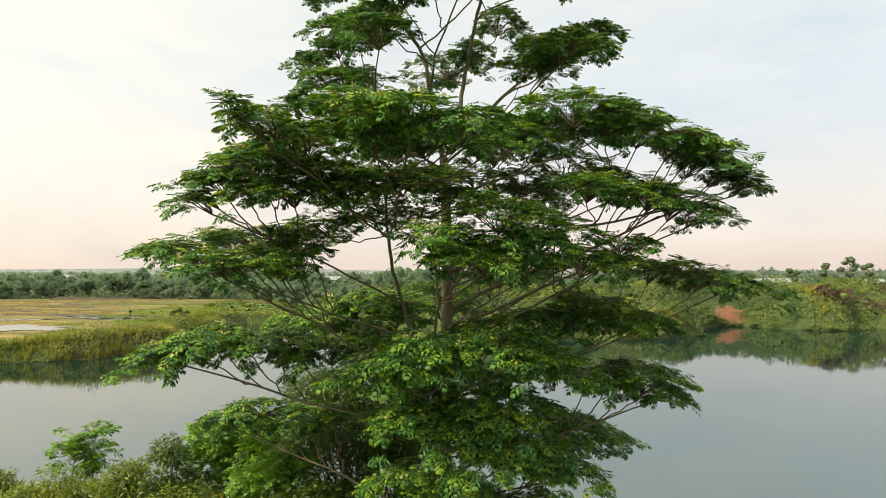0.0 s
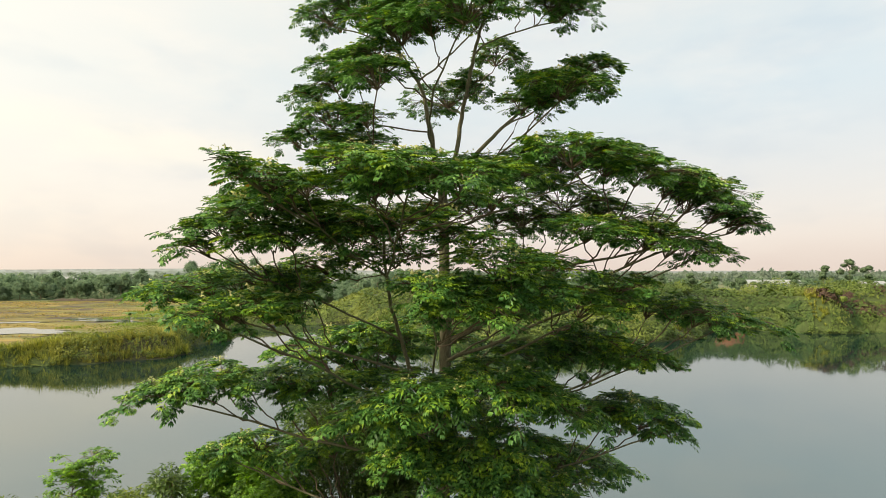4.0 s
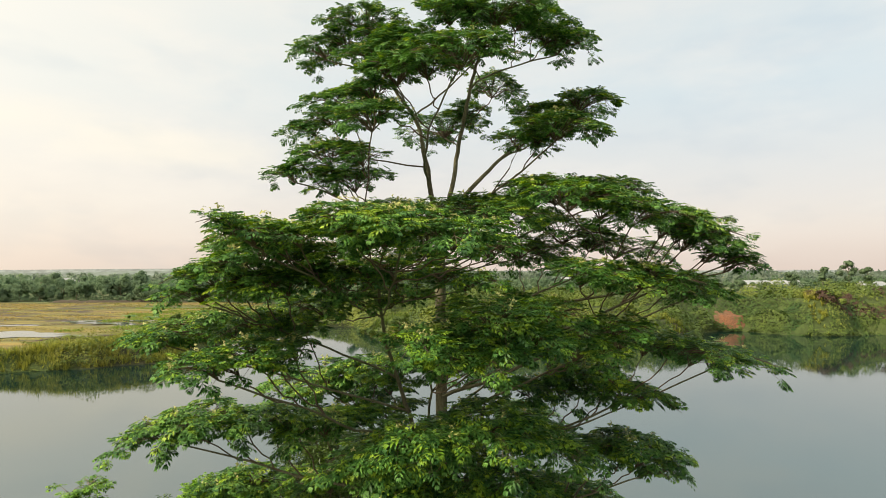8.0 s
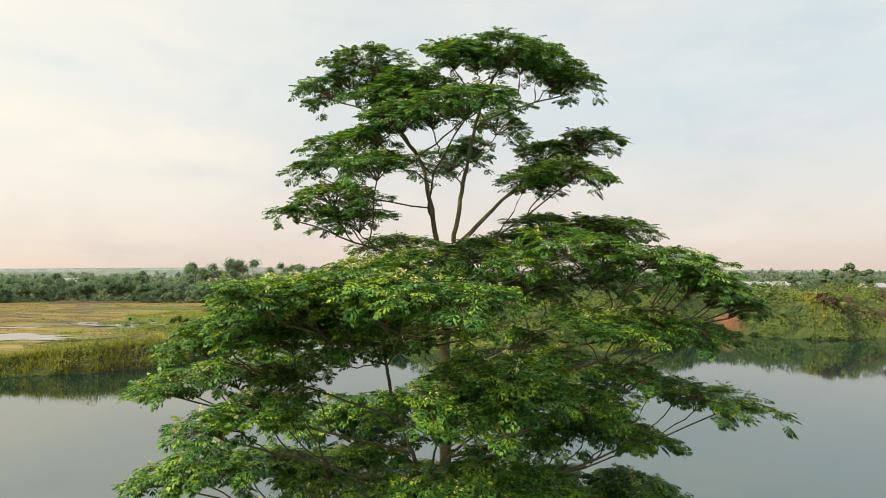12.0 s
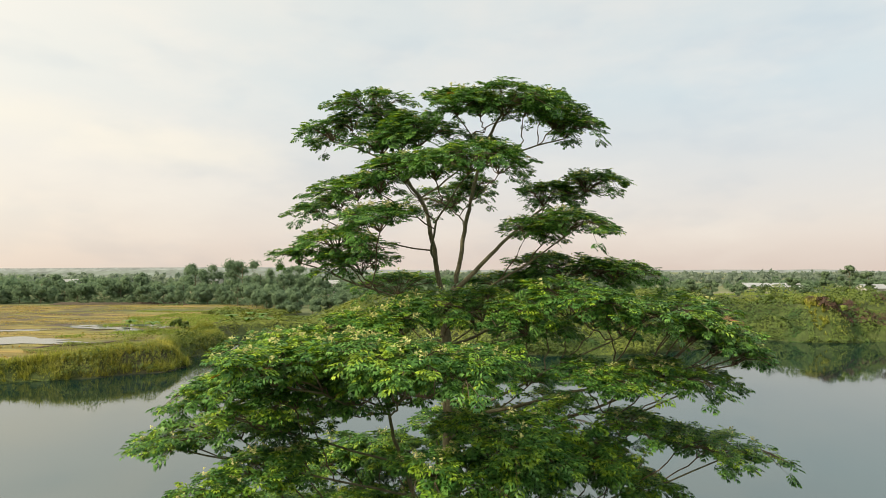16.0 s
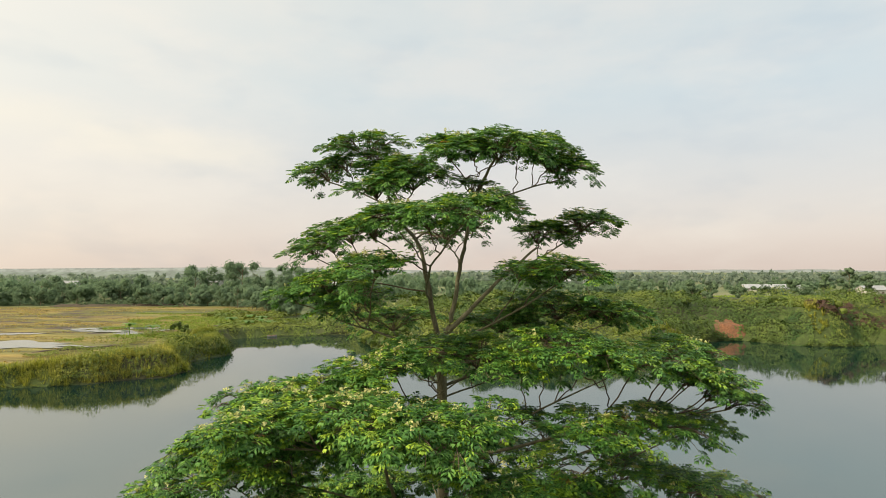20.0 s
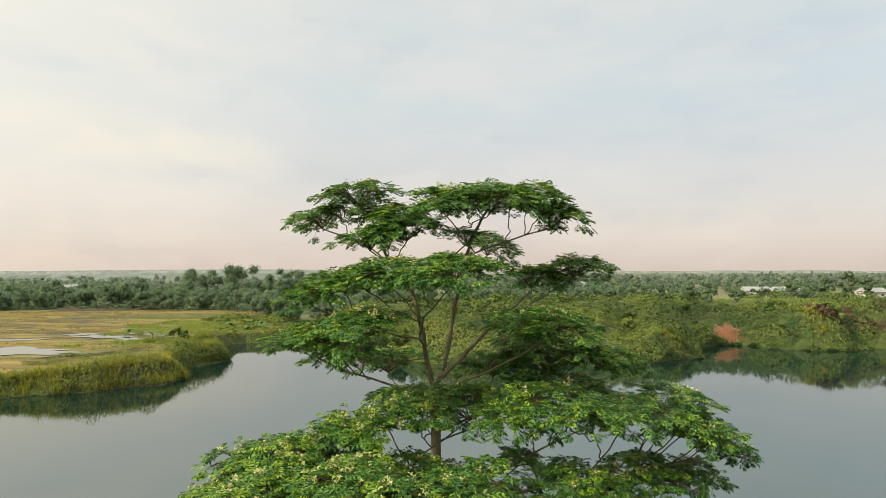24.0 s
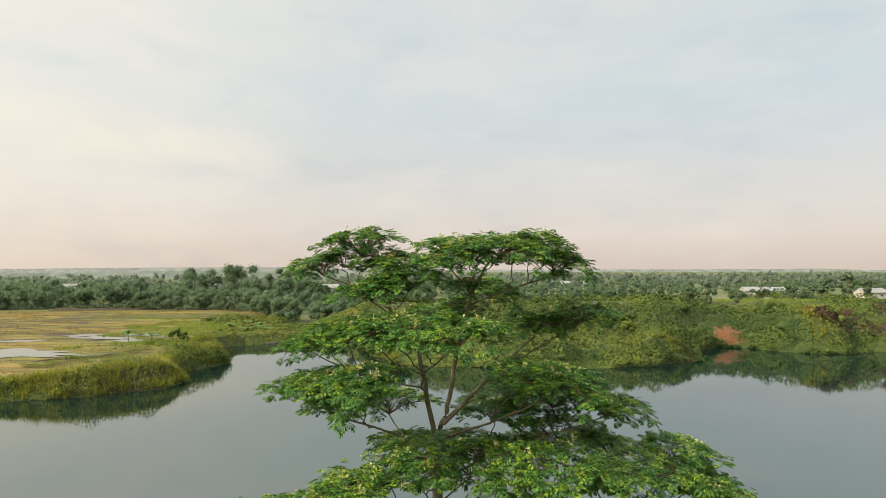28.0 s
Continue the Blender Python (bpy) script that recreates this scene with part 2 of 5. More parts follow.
# forest green paled and blued: haze put into the colour, translucency softens shadows
HAZED_WOOD_LEAF = material("haze_paled_leaf", (0.135, 0.21, 0.135), (0.185, 0.26, 0.16), 0.03, 0.6, 0.9, 0.0, 0.50, 0.14, "island", spec=0.1, fine_mix=0.15)
DARK_CROWN = material("dark_crown_leaf", (0.085, 0.145, 0.075), (0.12, 0.18, 0.09), 0.05, 0.8, 0.7, 0.0, 0.25, 0.3, "island")
# paler again than the forest; the distance haze is painted into this leaf colour
HAZED_FAR_LEAF = material("far_haze_paled_leaf", (0.17, 0.225, 0.18), (0.215, 0.265, 0.21), 0.012, 0.3, 0.9, 0.0, 0.50, 0.10, "island", spec=0.1, fine_mix=0.12)
MEADOW = material("meadow_grass", (0.16, 0.25, 0.045), (0.21, 0.29, 0.06), 0.05, 0.8, 0.8, 0.0, 0.35, 0.3, "island")
DRY_SCRUB = material("scrub_dry", (0.066, 0.036, 0.027), (0.088, 0.062, 0.034), 0.3, 2, 0.8, 0.0, 0.15, 0.4, "island")
GROUND = material("ground_green", (0.038, 0.065, 0.014), (0.065, 0.092, 0.020), 0.05, 0.9, 0.9, 0.6, c=(0.055, 0.058, 0.026))
PLAIN_GRASS = material("plain_grass", (0.095, 0.125, 0.052), (0.135, 0.165, 0.070), 0.02, 0.3, 0.9, 0.3, c=(0.16, 0.17, 0.085))
FIELD = material("marsh_field", (0.22, 0.155, 0.042), (0.13, 0.14, 0.036), 0.06, 0.35, 0.9, 0.5, c=(0.085, 0.098, 0.030), stretch=(0.22, 1, 1), fine_mix=0.6)
EARTH = material("red_earth", (0.2, 0.09, 0.045), (0.13, 0.064, 0.038), 0.35, 2.5, 0.95, 0.9, c=(0.15, 0.090, 0.050))
LAKE = water_material("lake_water", (0.003, 0.019, 0.019), 0.045, 0.05, 3.1)
POND = water_material("pond_water", (0.09, 0.10, 0.08), 0.06, 0.04, 4.2)
SHEET = material("roof_sheet_white", (0.32, 0.34, 0.36), (0.25, 0.27, 0.29), 0.2, 2, 0.5, 0.1, stretch=(1, 0.1, 1))
PLASTER = material("plaster_grey", (0.50, 0.49, 0.46), (0.40, 0.40, 0.38), 0.3, 3, 0.85, 0.2)
ROOF_RED = material("roof_tile_red", (0.24, 0.12, 0.085), (0.2, 0.1, 0.075), 0.4, 4, 0.85, 0.4)
MUD = material("mud_dark", (0.045, 0.036, 0.026), (0.080, 0.062, 0.042), 0.3, 3, 0.8, 0.5)
# ridge colours carry painted haze: greyer and bluer with distance
RIDGE_A = material("ridge_near_hazed", (0.125, 0.16, 0.148), (0.15, 0.185, 0.17), 0.01, 0.05, 0.95, 0.0)
RIDGE_B = material("ridge_far_hazed", (0.17, 0.2, 0.205), (0.195, 0.225, 0.23), 0.008, 0.04, 0.95, 0.0)


# ---------------------------------------------------------------- helpers
def mesh_object(name, verts, faces, mat, parent=None, label="", smooth=False):
    """One mesh object from arrays: verts (n, 3), faces (m, 3 or 4)."""
    verts, faces = np.asarray(verts, np.float32), np.asarray(faces, np.int32)
    me = bpy.data.meshes.new(name)
    k = faces.shape[1]
    me.vertices.add(len(verts))
    me.vertices.foreach_set("co", verts.ravel())
    me.loops.add(faces.size)
    me.loops.foreach_set("vertex_index", faces.ravel())
    me.polygons.add(len(faces))
    me.polygons.foreach_set("loop_start", np.arange(0, faces.size, k, dtype=np.int32))
    me.polygons.foreach_set("loop_total", np.full(len(faces), k, np.int32))
    if smooth:
        me.polygons.foreach_set("use_smooth", np.ones(len(faces), bool))
    me.update(calc_edges=True)
    if mat:
        me.materials.append(mat)
    ob = new(name, me)
    if parent:
        ob.parent = parent
    if label:
        ob["label"] = label
    return ob


def part(name, bm, mat, parent, label=""):
    """Link a bmesh as one part under its thing."""
    me = bpy.data.meshes.new(name)
    bm.to_mesh(me)
    bm.free()
    me.materials.append(mat)
    ob = new(name, me)
    ob.parent = parent
    if label:
        ob["label"] = label
    return ob


class Soup:
    """Gathers pieces of one mesh."""

    def __init__(self):
        self.v, self.f, self.n = [], [], 0

    def add(self, v, f):
        self.v.append(np.asarray(v, np.float32))
        self.f.append(np.asarray(f, np.int32) + self.n)
        self.n += len(v)

    def spread(self, tv, tf, mats, places):
        """Copies of a template: mats (k, 3, 3), places (k, 3)."""
        k = len(places)
        if not k:
            return
        v = np.einsum("kij,nj->kni", mats, tv) + np.asarray(places)[:, None, :]
        f = (np.asarray(tf)[None] + (np.arange(k) * len(tv))[:, None, None]).reshape(-1, tf.shape[1])
        self.add(v.reshape(-1, 3), f)

    def object(self, name, mat, parent=None, label="", smooth=False):
        if not self.v:
            return None
        return mesh_object(name, np.concatenate(self.v), np.concatenate(self.f), mat, parent, label, smooth)


def tube(points, radii, sides=6):
    """A tapered tube along points; quads."""
    P = np.asarray(points, float)
    T = np.gradient(P, axis=0)
    T /= np.linalg.norm(T, axis=1)[:, None] + 1e-9
    up = np.where(np.abs(T[:, 2:3]) > 0.9, np.array([[1.0, 0, 0]]), np.array([[0, 0, 1.0]]))
    A = np.cross(T, up)
    A /= np.linalg.norm(A, axis=1)[:, None] + 1e-9
    Bv = np.cross(T, A)
    ang = np.arange(sides) * 2 * np.pi / sides
    ring = A[:, None] * np.cos(ang)[None, :, None] + Bv[:, None] * np.sin(ang)[None, :, None]
    V = (P[:, None] + ring * np.asarray(radii)[:, None, None]).reshape(-1, 3)
    i, j = np.meshgrid(np.arange(len(P) - 1), np.arange(sides), indexing="ij")
    a, b = i * sides + j, i * sides + (j + 1) % sides
    F = np.stack([a, b, b + sides, a + sides], -1).reshape(-1, 4)
    return V, F


def bend(a, b, rise=0.0, n=6, wob=0.0, rng=None):
    """A curved line from a to b that bulges upwards by rise."""
    a, b = np.asarray(a, float), np.asarray(b, float)
    s = np.linspace(0, 1, n)[:, None]
    p = a + (b - a) * s
    p[:, 2:3] += rise * 4 * s * (1 - s)
    if wob and rng is not None:
        p[1:-1] += rng.normal(0, wob, (n - 2, 3))
    return p


def turns(az, pitch, roll, size):
    """Rotation and scale matrices: heading az, climb pitch, roll about the axis."""
    ca, sa, cp, sp, cr, sr = np.cos(az), np.sin(az), np.cos(pitch), np.sin(pitch), np.cos(roll), np.sin(roll)
    z = np.zeros_like(az)
    o = np.ones_like(az)
    Rz = np.stack([ca, -sa, z, sa, ca, z, z, z, o], -1).reshape(-1, 3, 3)
    Ry = np.stack([cp, z, -sp, z, o, z, sp, z, cp], -1).reshape(-1, 3, 3)
    Rx = np.stack([o, z, z, z, cr, -sr, z, sr, cr], -1).reshape(-1, 3, 3)
    return Rz @ Ry @ Rx * np.asarray(size)[:, None, None]


def facing(normals, size, rng, jitter=0.35):
    """Matrices that lay a template's upper side along the normals, each spun at random."""
    n = normals + rng.normal(0, jitter, normals.shape)
    n /= np.linalg.norm(n, axis=1)[:, None] + 1e-9
    a = np.cross(n, rng.normal(0, 1, n.shape))
    a /= np.linalg.norm(a, axis=1)[:, None] + 1e-9
    return np.stack([a, np.cross(n, a), n], -1) * np.asarray(size)[:, None, None]


lattice = np.random.RandomState(5).rand(64, 64)


def rough(x, y, size):
    """Smooth value noise, -1 to 1."""
    x, y = np.asarray(x, float) / size, np.asarray(y, float) / size
    xi, yi = np.floor(x).astype(int), np.floor(y).astype(int)
    fx, fy = x - xi, y - yi
    fx, fy = fx * fx * (3 - 2 * fx), fy * fy * (3 - 2 * fy)
    g = lambda i, j: lattice[i % 64, j % 64]
    return 2 * ((g(xi, yi) * (1 - fx) + g(xi + 1, yi) * fx) * (1 - fy) + (g(xi, yi + 1) * (1 - fx) + g(xi + 1, yi + 1) * fx) * fy) - 1


def ease(v):
    v = np.clip(v, 0, 1)
    return v * v * (3 - 2 * v)


# ---------------------------------------------------------------- lake and ground
SHORE_FAR = [(-240, 112), (-150, 110), (-100, 113), (-84, 117), (-71, 123), (-58, 130), (-56, 137), (-62, 148), (-60, 157), (-56, 166), (-60, 178), (-71, 196), (-66, 205), (-51, 211), (-33, 214), (-27, 208), (-20, 180), (-11, 163), (12, 157), (30, 156), (53, 160), (70, 168), (74, 182), (81, 193), (87, 197), (95, 197), (99, 191), (104, 184), (118, 182), (132, 185), (200, 180), (270, 150)]
SHORE_NEAR = [(270, 40), (120, 24), (40, 22), (12, 23), (2, 24), (-4, 26), (-12, 27), (-30, 28), (-80, 30), (-240, 40)]
LAKE_LINE = np.array(SHORE_FAR + SHORE_NEAR, float)


def land(x, y):
    """Metres from the lake's edge: positive on land, negative on water."""
    x, y = np.asarray(x, float), np.asarray(y, float)
    xs, ys = x + 1.6 * rough(x, y, 9) + 0.6 * rough(x, y, 3), y + 1.6 * rough(x + 50, y, 8) + 0.6 * rough(x, y + 70, 3)
    far = y > 60
    xs, ys = np.where(far, xs, x), np.where(far, ys, y)
    best, inside = np.full(x.shape, 1e9), np.zeros(x.shape, bool)
    for (ax, ay), (bx, by) in zip(LAKE_LINE, np.roll(LAKE_LINE, -1, 0)):
        dx, dy = bx - ax, by - ay
        s = np.clip(((xs - ax) * dx + (ys - ay) * dy) / (dx * dx + dy * dy), 0, 1)
        best = np.minimum(best, np.hypot(xs - ax - s * dx, ys - ay - s * dy))
        if dy:
            inside ^= ((ay > ys) != (by > ys)) & (xs < dx * (ys - ay) / dy + ax)
    return np.where(inside, -best, best)


def height(x, y, d=None):
    x, y = np.asarray(x, float), np.asarray(y, float)
    d = land(x, y) if d is None else d
    near = 9.4 * ease(d / 5.0) + 0.15 * rough(x, y, 2)
    lobe = np.exp(-(((x + 66) / 14) ** 2 + ((y - 132) / 12) ** 2))
    low = 1.2 * ease(d / 2.5) + (2.0 + 1.2 * lobe) * ease(d / 3) * ease((12 - d) / 7) + 0.10 * rough(x, y, 6) + 1.5 * ease((y - 350) / 120)
    mid = 4.6 * ease(d / 30) + 3.4 * ease(d / 5)
    right = 4.2 * ease(d / 3) + 5.9 * ease((d - 2) / 13)
    mounds = (1.7 * rough(x, y, 12) + 1.0 * rough(x + 31, y, 6)) * ease(d / 7)
    k1, k2 = ease((x + 55) / 30), ease((x - 66) / 16)
    h = low * (1 - k1) + (mid * (1 - k2) + right * k2 + mounds * (1 - ease((y - 260) / 60))) * k1
    plain = 6.0 + 1.2 * rough(x, y, 160)
    k = ease((y - 250) / 150) * k1
    h = h * (1 - k) + plain * k
    h = h + 3 * ease((y - 700) / 900)
    h = np.where(y < 70, near, h)
    return np.where(d < 0, -3.0 * ease(-d / 5), h)


def build_ground():
    u, v = np.arange(-5.0, 5.0, 0.034), np.arange(-2.95, 4.75, 0.026)
    X, Y = np.meshgrid(40 * np.sinh(u), 150 + 60 * np.sinh(v))
    d = land(X, Y)
    Z = height(X, Y, d)
    r, c = X.shape
    i, j = np.meshgrid(np.arange(r - 1), np.arange(c - 1), indexing="ij")
    a = i * c + j
    F = np.stack([a, a + 1, a + c + 1, a + c], -1).reshape(-1, 4)
    ob = mesh_object("ground", np.stack([X, Y, Z], -1).reshape(-1, 3), F, GROUND, smooth=True)
    ob.data.materials.append(FIELD)
    cx, cy, cd = (q[:-1, :-1].ravel() for q in (X, Y, d))
    field = (cx < -52 - 0.30 * (cy - 190) * (cy > 190) + 5 * rough(cx, cy, 14)) & (cy > 100) & (cy < 352) & (cd > 7)
    ob.data.materials.append(PLAIN_GRASS)
    ob.data.polygons.foreach_set("material_index", np.where(field, 1, np.where(cy > 290 + 12 * rough(cx, cy, 30), 2, 0)).astype(np.int32))
    tagged(ob, "grassy quarry banks, golden marsh and plain", "ground", kind="structure")


build_ground()

def earth_scar(x0, x1, y0, y1, rx, ry, seed):
    """A bare eroded face of red earth with a ragged edge, lying on the bank."""
    X, Y = np.meshgrid(np.arange(x0, x1, 0.35), np.arange(y0, y1, 0.35))
    gully = 0.35 * np.abs(rough(X * 2.2, Y * 0.4, 1.5)) + 0.2 * rough(X, Y, 0.9)
    Z = height(X, Y) + 0.35 + gully
    r, c = X.shape
    i, j = np.meshgrid(np.arange(r - 1), np.arange(c - 1), indexing="ij")
    a = i * c + j
    F = np.stack([a, a + 1, a + c + 1, a + c], -1).reshape(-1, 4)
    fx, fy = X[:-1, :-1].ravel(), Y[:-1, :-1].ravel()
    k = np.hypot((fx - (x0 + x1) / 2) / rx, (fy - (y0 + y1) / 2) / ry) + 0.2 * rough(fx + seed, fy, 2.2) + 0.12 * rough(fx, fy, 0.8)
    F = F[(k < 0.9) & (land(fx, fy) > 0.2)]
    tagged(mesh_object("earth_bank", np.stack([X, Y, Z], -1).reshape(-1, 3), F, EARTH, smooth=True), "bare red earth face eroded into gullies", "earth bank", kind="structure")


earth_scar(83, 101, 191, 205, 5.6, 5.2, 3)
lake = mesh_object("water", [(-700, -60, 0), (700, -60, 0), (700, 300, 0), (-700, 300, 0)], [(0, 1, 2, 3)], LAKE)
tagged(lake, "calm green quarry lake mirroring the sky", "water", kind="structure")


def pool(x, y, rx, ry, seed):
    """A shallow pool in the marsh, with an uneven edge."""
    rng = np.random.RandomState(seed)
    a = np.linspace(0, 2 * np.pi, 40, endpoint=False)
    r = 1 + 0.32 * np.sin(2 * a + rng.rand() * 6) + 0.22 * np.sin(5 * a + rng.rand() * 6) + 0.12 * np.sin(9 * a + rng.rand() * 6)
    z = 1.36
    V = np.concatenate([[(x, y, z)], np.stack([x + rx * r * np.cos(a), y + ry * r * np.sin(a), np.full(40, z)], -1)])
    F = [(0, 1 + i, 1 + (i + 1) % 40) for i in range(40)]
    tagged(mesh_object("pool", V, F, POND), "shallow rain pool lying in the golden marsh", "pool", "pools in the marsh")


POOLS = [(-119, 176, 15, 7.5), (-116, 214, 9, 5), (-109, 224, 6, 4), (-104, 206, 5, 4), (-128, 222, 6, 3.5), (-98, 171, 6, 1.3), (-92, 172.5, 4, 1.1), (-140, 205, 7, 3), (-99, 217, 4, 3)]
for n, (x, y, rx, ry) in enumerate(POOLS):
    pool(x, y, rx, ry, n)


# ---------------------------------------------------------------- templates for leaves
def compound_leaf(pairs, droop, lift, spread=1.0):
    """A feathery leaf of unit length: a midrib with pairs of narrow blunt fingers that fan forwards like a hand."""
    V, F = [], []
    rib = [(0.60 * q, -0.35 * droop * q * q) for q in np.linspace(0, 1, pairs + 1)]
    for q, z in rib:
        V += [(q, 0.012, z), (q, -0.012, z)]
    F.append((0, 1, 2 * pairs + 1, 2 * pairs))
    fingers = [(i, side) for i in range(1, pairs + 1) for side in (1, -1)] + [(pairs, 0)]
    for i, side in fingers:
        q, z = rib[i]
        k = i / pairs
        ln = 0.36 + 0.09 * math.sin(2.6 * k)
        turn = (1.22 - 0.86 * k) * spread
        fwd, out = math.cos(turn * abs(side)), math.sin(turn) * side
        w = 0.063
        mx, my, mz = q + fwd * ln * 0.68, out * ln * 0.68, z + (lift - 0.12) * ln
        tx, ty, tz = q + fwd * ln, out * ln, z - (0.09 + 0.95 * droop) * ln
        b = len(V)
        V += [(mx - out * w, my + fwd * w, mz), (tx, ty, tz), (mx + out * w, my - fwd * w, mz)]
        F.append((2 * i + (1 if side < 0 else 0), b, b + 1, b + 2))
    return np.array(V, float), np.array(F)


def plain_leaf(width=0.32, droop=0.25):
    """A pointed leaf of unit length, folded a little along its midrib."""
    V = [(0, 0, 0), (0.45, width / 2, -0.02), (1, 0, -droop), (0.45, -width / 2, -0.02)]
    return np.array(V, float), np.array([(0, 1, 2, 3)])


def tuft_card():
    """A small spray of foliage for far crowns and scrub: three broad bent leaves round a point."""
    V, F = [], []
    for k, (a, lift) in enumerate(((0.2, 0.10), (2.3, -0.06), (4.4, 0.14))):
        c, s = math.cos(a), math.sin(a)
        b = len(V)
        for u, w, z in ((-0.08, 0.0, 0.08), (0.26, 0.26, lift), (0.62, 0.02, lift - 0.16), (0.30, -0.26, lift - 0.02)):
            V.append((u * c - w * s, u * s + w * c, z))
        F.append((b, b + 1, b + 2, b + 3))
    return np.array(V, float), np.array(F)


LEAVES = [compound_leaf(4, 0.16, 0.10), compound_leaf(3, 0.28, 0.06, 0.95), compound_leaf(3, 0.08, 0.12, 1.1)]
PLAIN = plain_leaf()
CARD = tuft_card()


# ---------------------------------------------------------------- the great tree
tree = tagged(new("tree"), "tall leafy tree with tiered boughs and feathery leaves", "tree")
tree.location = (0.1, 17.0, 9.3)
rng_tree = np.random.RandomState(11)
SKELETON = []  # points that boughs can spring from: (x, y, z, radius)


def own(ob):
    """Keep world coordinates under the tree's root."""
    ob.matrix_parent_inverse = tree.matrix_basis.inverted()
    return ob


def stem(name, pts, r0, r1, label=""):
    P = np.array(pts, float)
    s = np.linspace(0, 1, len(P))
    t = np.linspace(0, 1, len(P) * 5)
    Q = np.stack([np.interp(t, s, P[:, k]) for k in range(3)], -1)
    for _ in range(3):
        Q[1:-1] = (Q[:-2] + 2 * Q[1:-1] + Q[2:]) / 4
    Q[1:-1, :2] += rng_tree.normal(0, 0.012, (len(Q) - 2, 2))
    R = r0 + (r1 - r0) * t
    SKELETON.extend([(*q, r) for q, r in zip(Q, R)])
    V, F = tube(Q, R, 12)
    return own(mesh_object(name, V, F, BARK, tree, label, smooth=True))


trunk = stem("trunk", [(0.05, 17.0, 9.0), (0.06, 17.0, 11.4), (0.09, 17.0, 14.1), (0.12, 17.0, 17.2), (0.07, 17.3, 19.7), (0.02, 17.5, 20.7)], 0.19, 0.125, "straight grey-brown trunk")
for q in ([(0.0, 17.5, 20.6), (-0.35, 17.3, 22.57), (-0.54, 16.9, 23.5), (-1.15, 16.3, 24.2), (-1.6, 16.3, 25.4)],
          [(0.02, 17.5, 20.6), (0.37, 17.5, 21.4), (0.60, 17.3, 22.9), (0.82, 16.8, 24.0), (1.09, 16.0, 25.0), (1.5, 15.5, 25.7)],
          [(0.25, 17.5, 21.0), (1.0, 17.5, 21.75), (1.81, 17.5, 22.57), (2.80, 17.6, 23.4)],
          [(0.0, 17.0, 13.9), (-0.55, 16.8, 14.9), (-0.89, 16.5, 16.0), (-1.31, 15.2, 17.8), (-1.24, 13.0, 19.3)]):
    stem("stem", q, 0.075, 0.03)

single_leaves = []


TREE_X, TREE_Y = 0.1, 17.2


def drop(rx, ry):
    """How far a spray's hub hangs below its leaves."""
    return 0.20 + 0.26 * np.sqrt(rx * ry)


def bough(pads):
    """A limb with its sprays; each pad is (x, y, z, half width, half depth, thickness)."""
    pads = np.array(pads, float)
    if len(pads) > 1:  # smaller sprays close the gaps between neighbours, a little lower
        order = pads[pads[:, 0].argsort()]
        span = (order[1:] + order[:-1]) / 2
        span[:, 2] -= 0.12
        span[:, 3:5] *= 0.66
        pads = np.concatenate([pads, span])
    hubs = pads[:, :3].copy()
    hubs[:, 2] -= drop(pads[:, 3], pads[:, 4])
    hubs[:, 0] += (TREE_X - hubs[:, 0]) * 0.07
    hubs[:, 1] += (TREE_Y - hubs[:, 1]) * 0.07
    w = pads[:, 3] * pads[:, 4]
    goal = (hubs * w[:, None]).sum(0) / w.sum()
    S = np.array(SKELETON)
    hd = np.hypot(S[:, 0] - goal[0], S[:, 1] - goal[1])
    cost = np.abs(goal[2] - S[:, 2] - 0.55 * hd) * 1.6 + hd + 4 * np.maximum(0, 0.45 * hd - (goal[2] - S[:, 2])) + np.where(S[:, 2] > goal[2] - (1.1 if goal[2] > 23 else 0.3), 8, 0)
    at = S[cost.argmin()]
    root = at[:3]
    order = np.hypot(hubs[:, 0] - root[0], hubs[:, 1] - root[1]).argsort()[::-1]
    far = hubs[order[0]]
    ln = np.linalg.norm(far - root)
    r0 = min(at[3] * 0.62, 0.016 + 0.0062 * ln)
    knee = root + (goal - root) * 0.5 + np.array([0, 0, -0.05 * ln - 0.05])
    q = np.linspace(0, 1, 14)[:, None]
    main = root * (1 - q) ** 2 + 2 * knee * q * (1 - q) + far * q ** 2
    main[1:-1] += rng_tree.normal(0, 0.012 + 0.006 * ln, (12, 3))
    main[1:-1] = (main[:-2] + 2 * main[1:-1] + main[2:]) / 4
    thick = r0 + (0.018 - r0) * np.linspace(0, 1, 14) ** 0.8
    V, F = tube(main, thick, 8)
    limb = own(mesh_object("bough", V, F, BARK, tree, smooth=True))
    twigs = Soup()
    spurs = [(p, t) for p, t in zip(main[2:12], thick[2:12])]
    for i in order:
        hub = hubs[i]
        if i != order[0]:  # side limbs leave the main one, or each other, at a slant
            start, t0 = min(spurs, key=lambda e: np.linalg.norm(e[0] - hub) + 1.1 * max(0.0, np.linalg.norm(e[0] - root) - 0.72 * np.linalg.norm(hub - root)) + (2 if e[0][2] > hub[2] + 0.1 else 0))
            line = bend(start, hub, -0.05 * np.linalg.norm(hub - start), 7, 0.035, rng_tree)
            t1 = max(0.016, min(t0 * 0.7, 0.012 + 0.012 * np.linalg.norm(hub - start)))
            twigs.add(*tube(line, np.linspace(t1, 0.015, 7), 6))
            spurs += [(p, t1 * 0.8) for p in line[2:5]]
        spray(limb, twigs, hub, root, *pads[i])
    tagged(twigs.object("branchwork", TWIG, limb, smooth=True), kind="stuff")


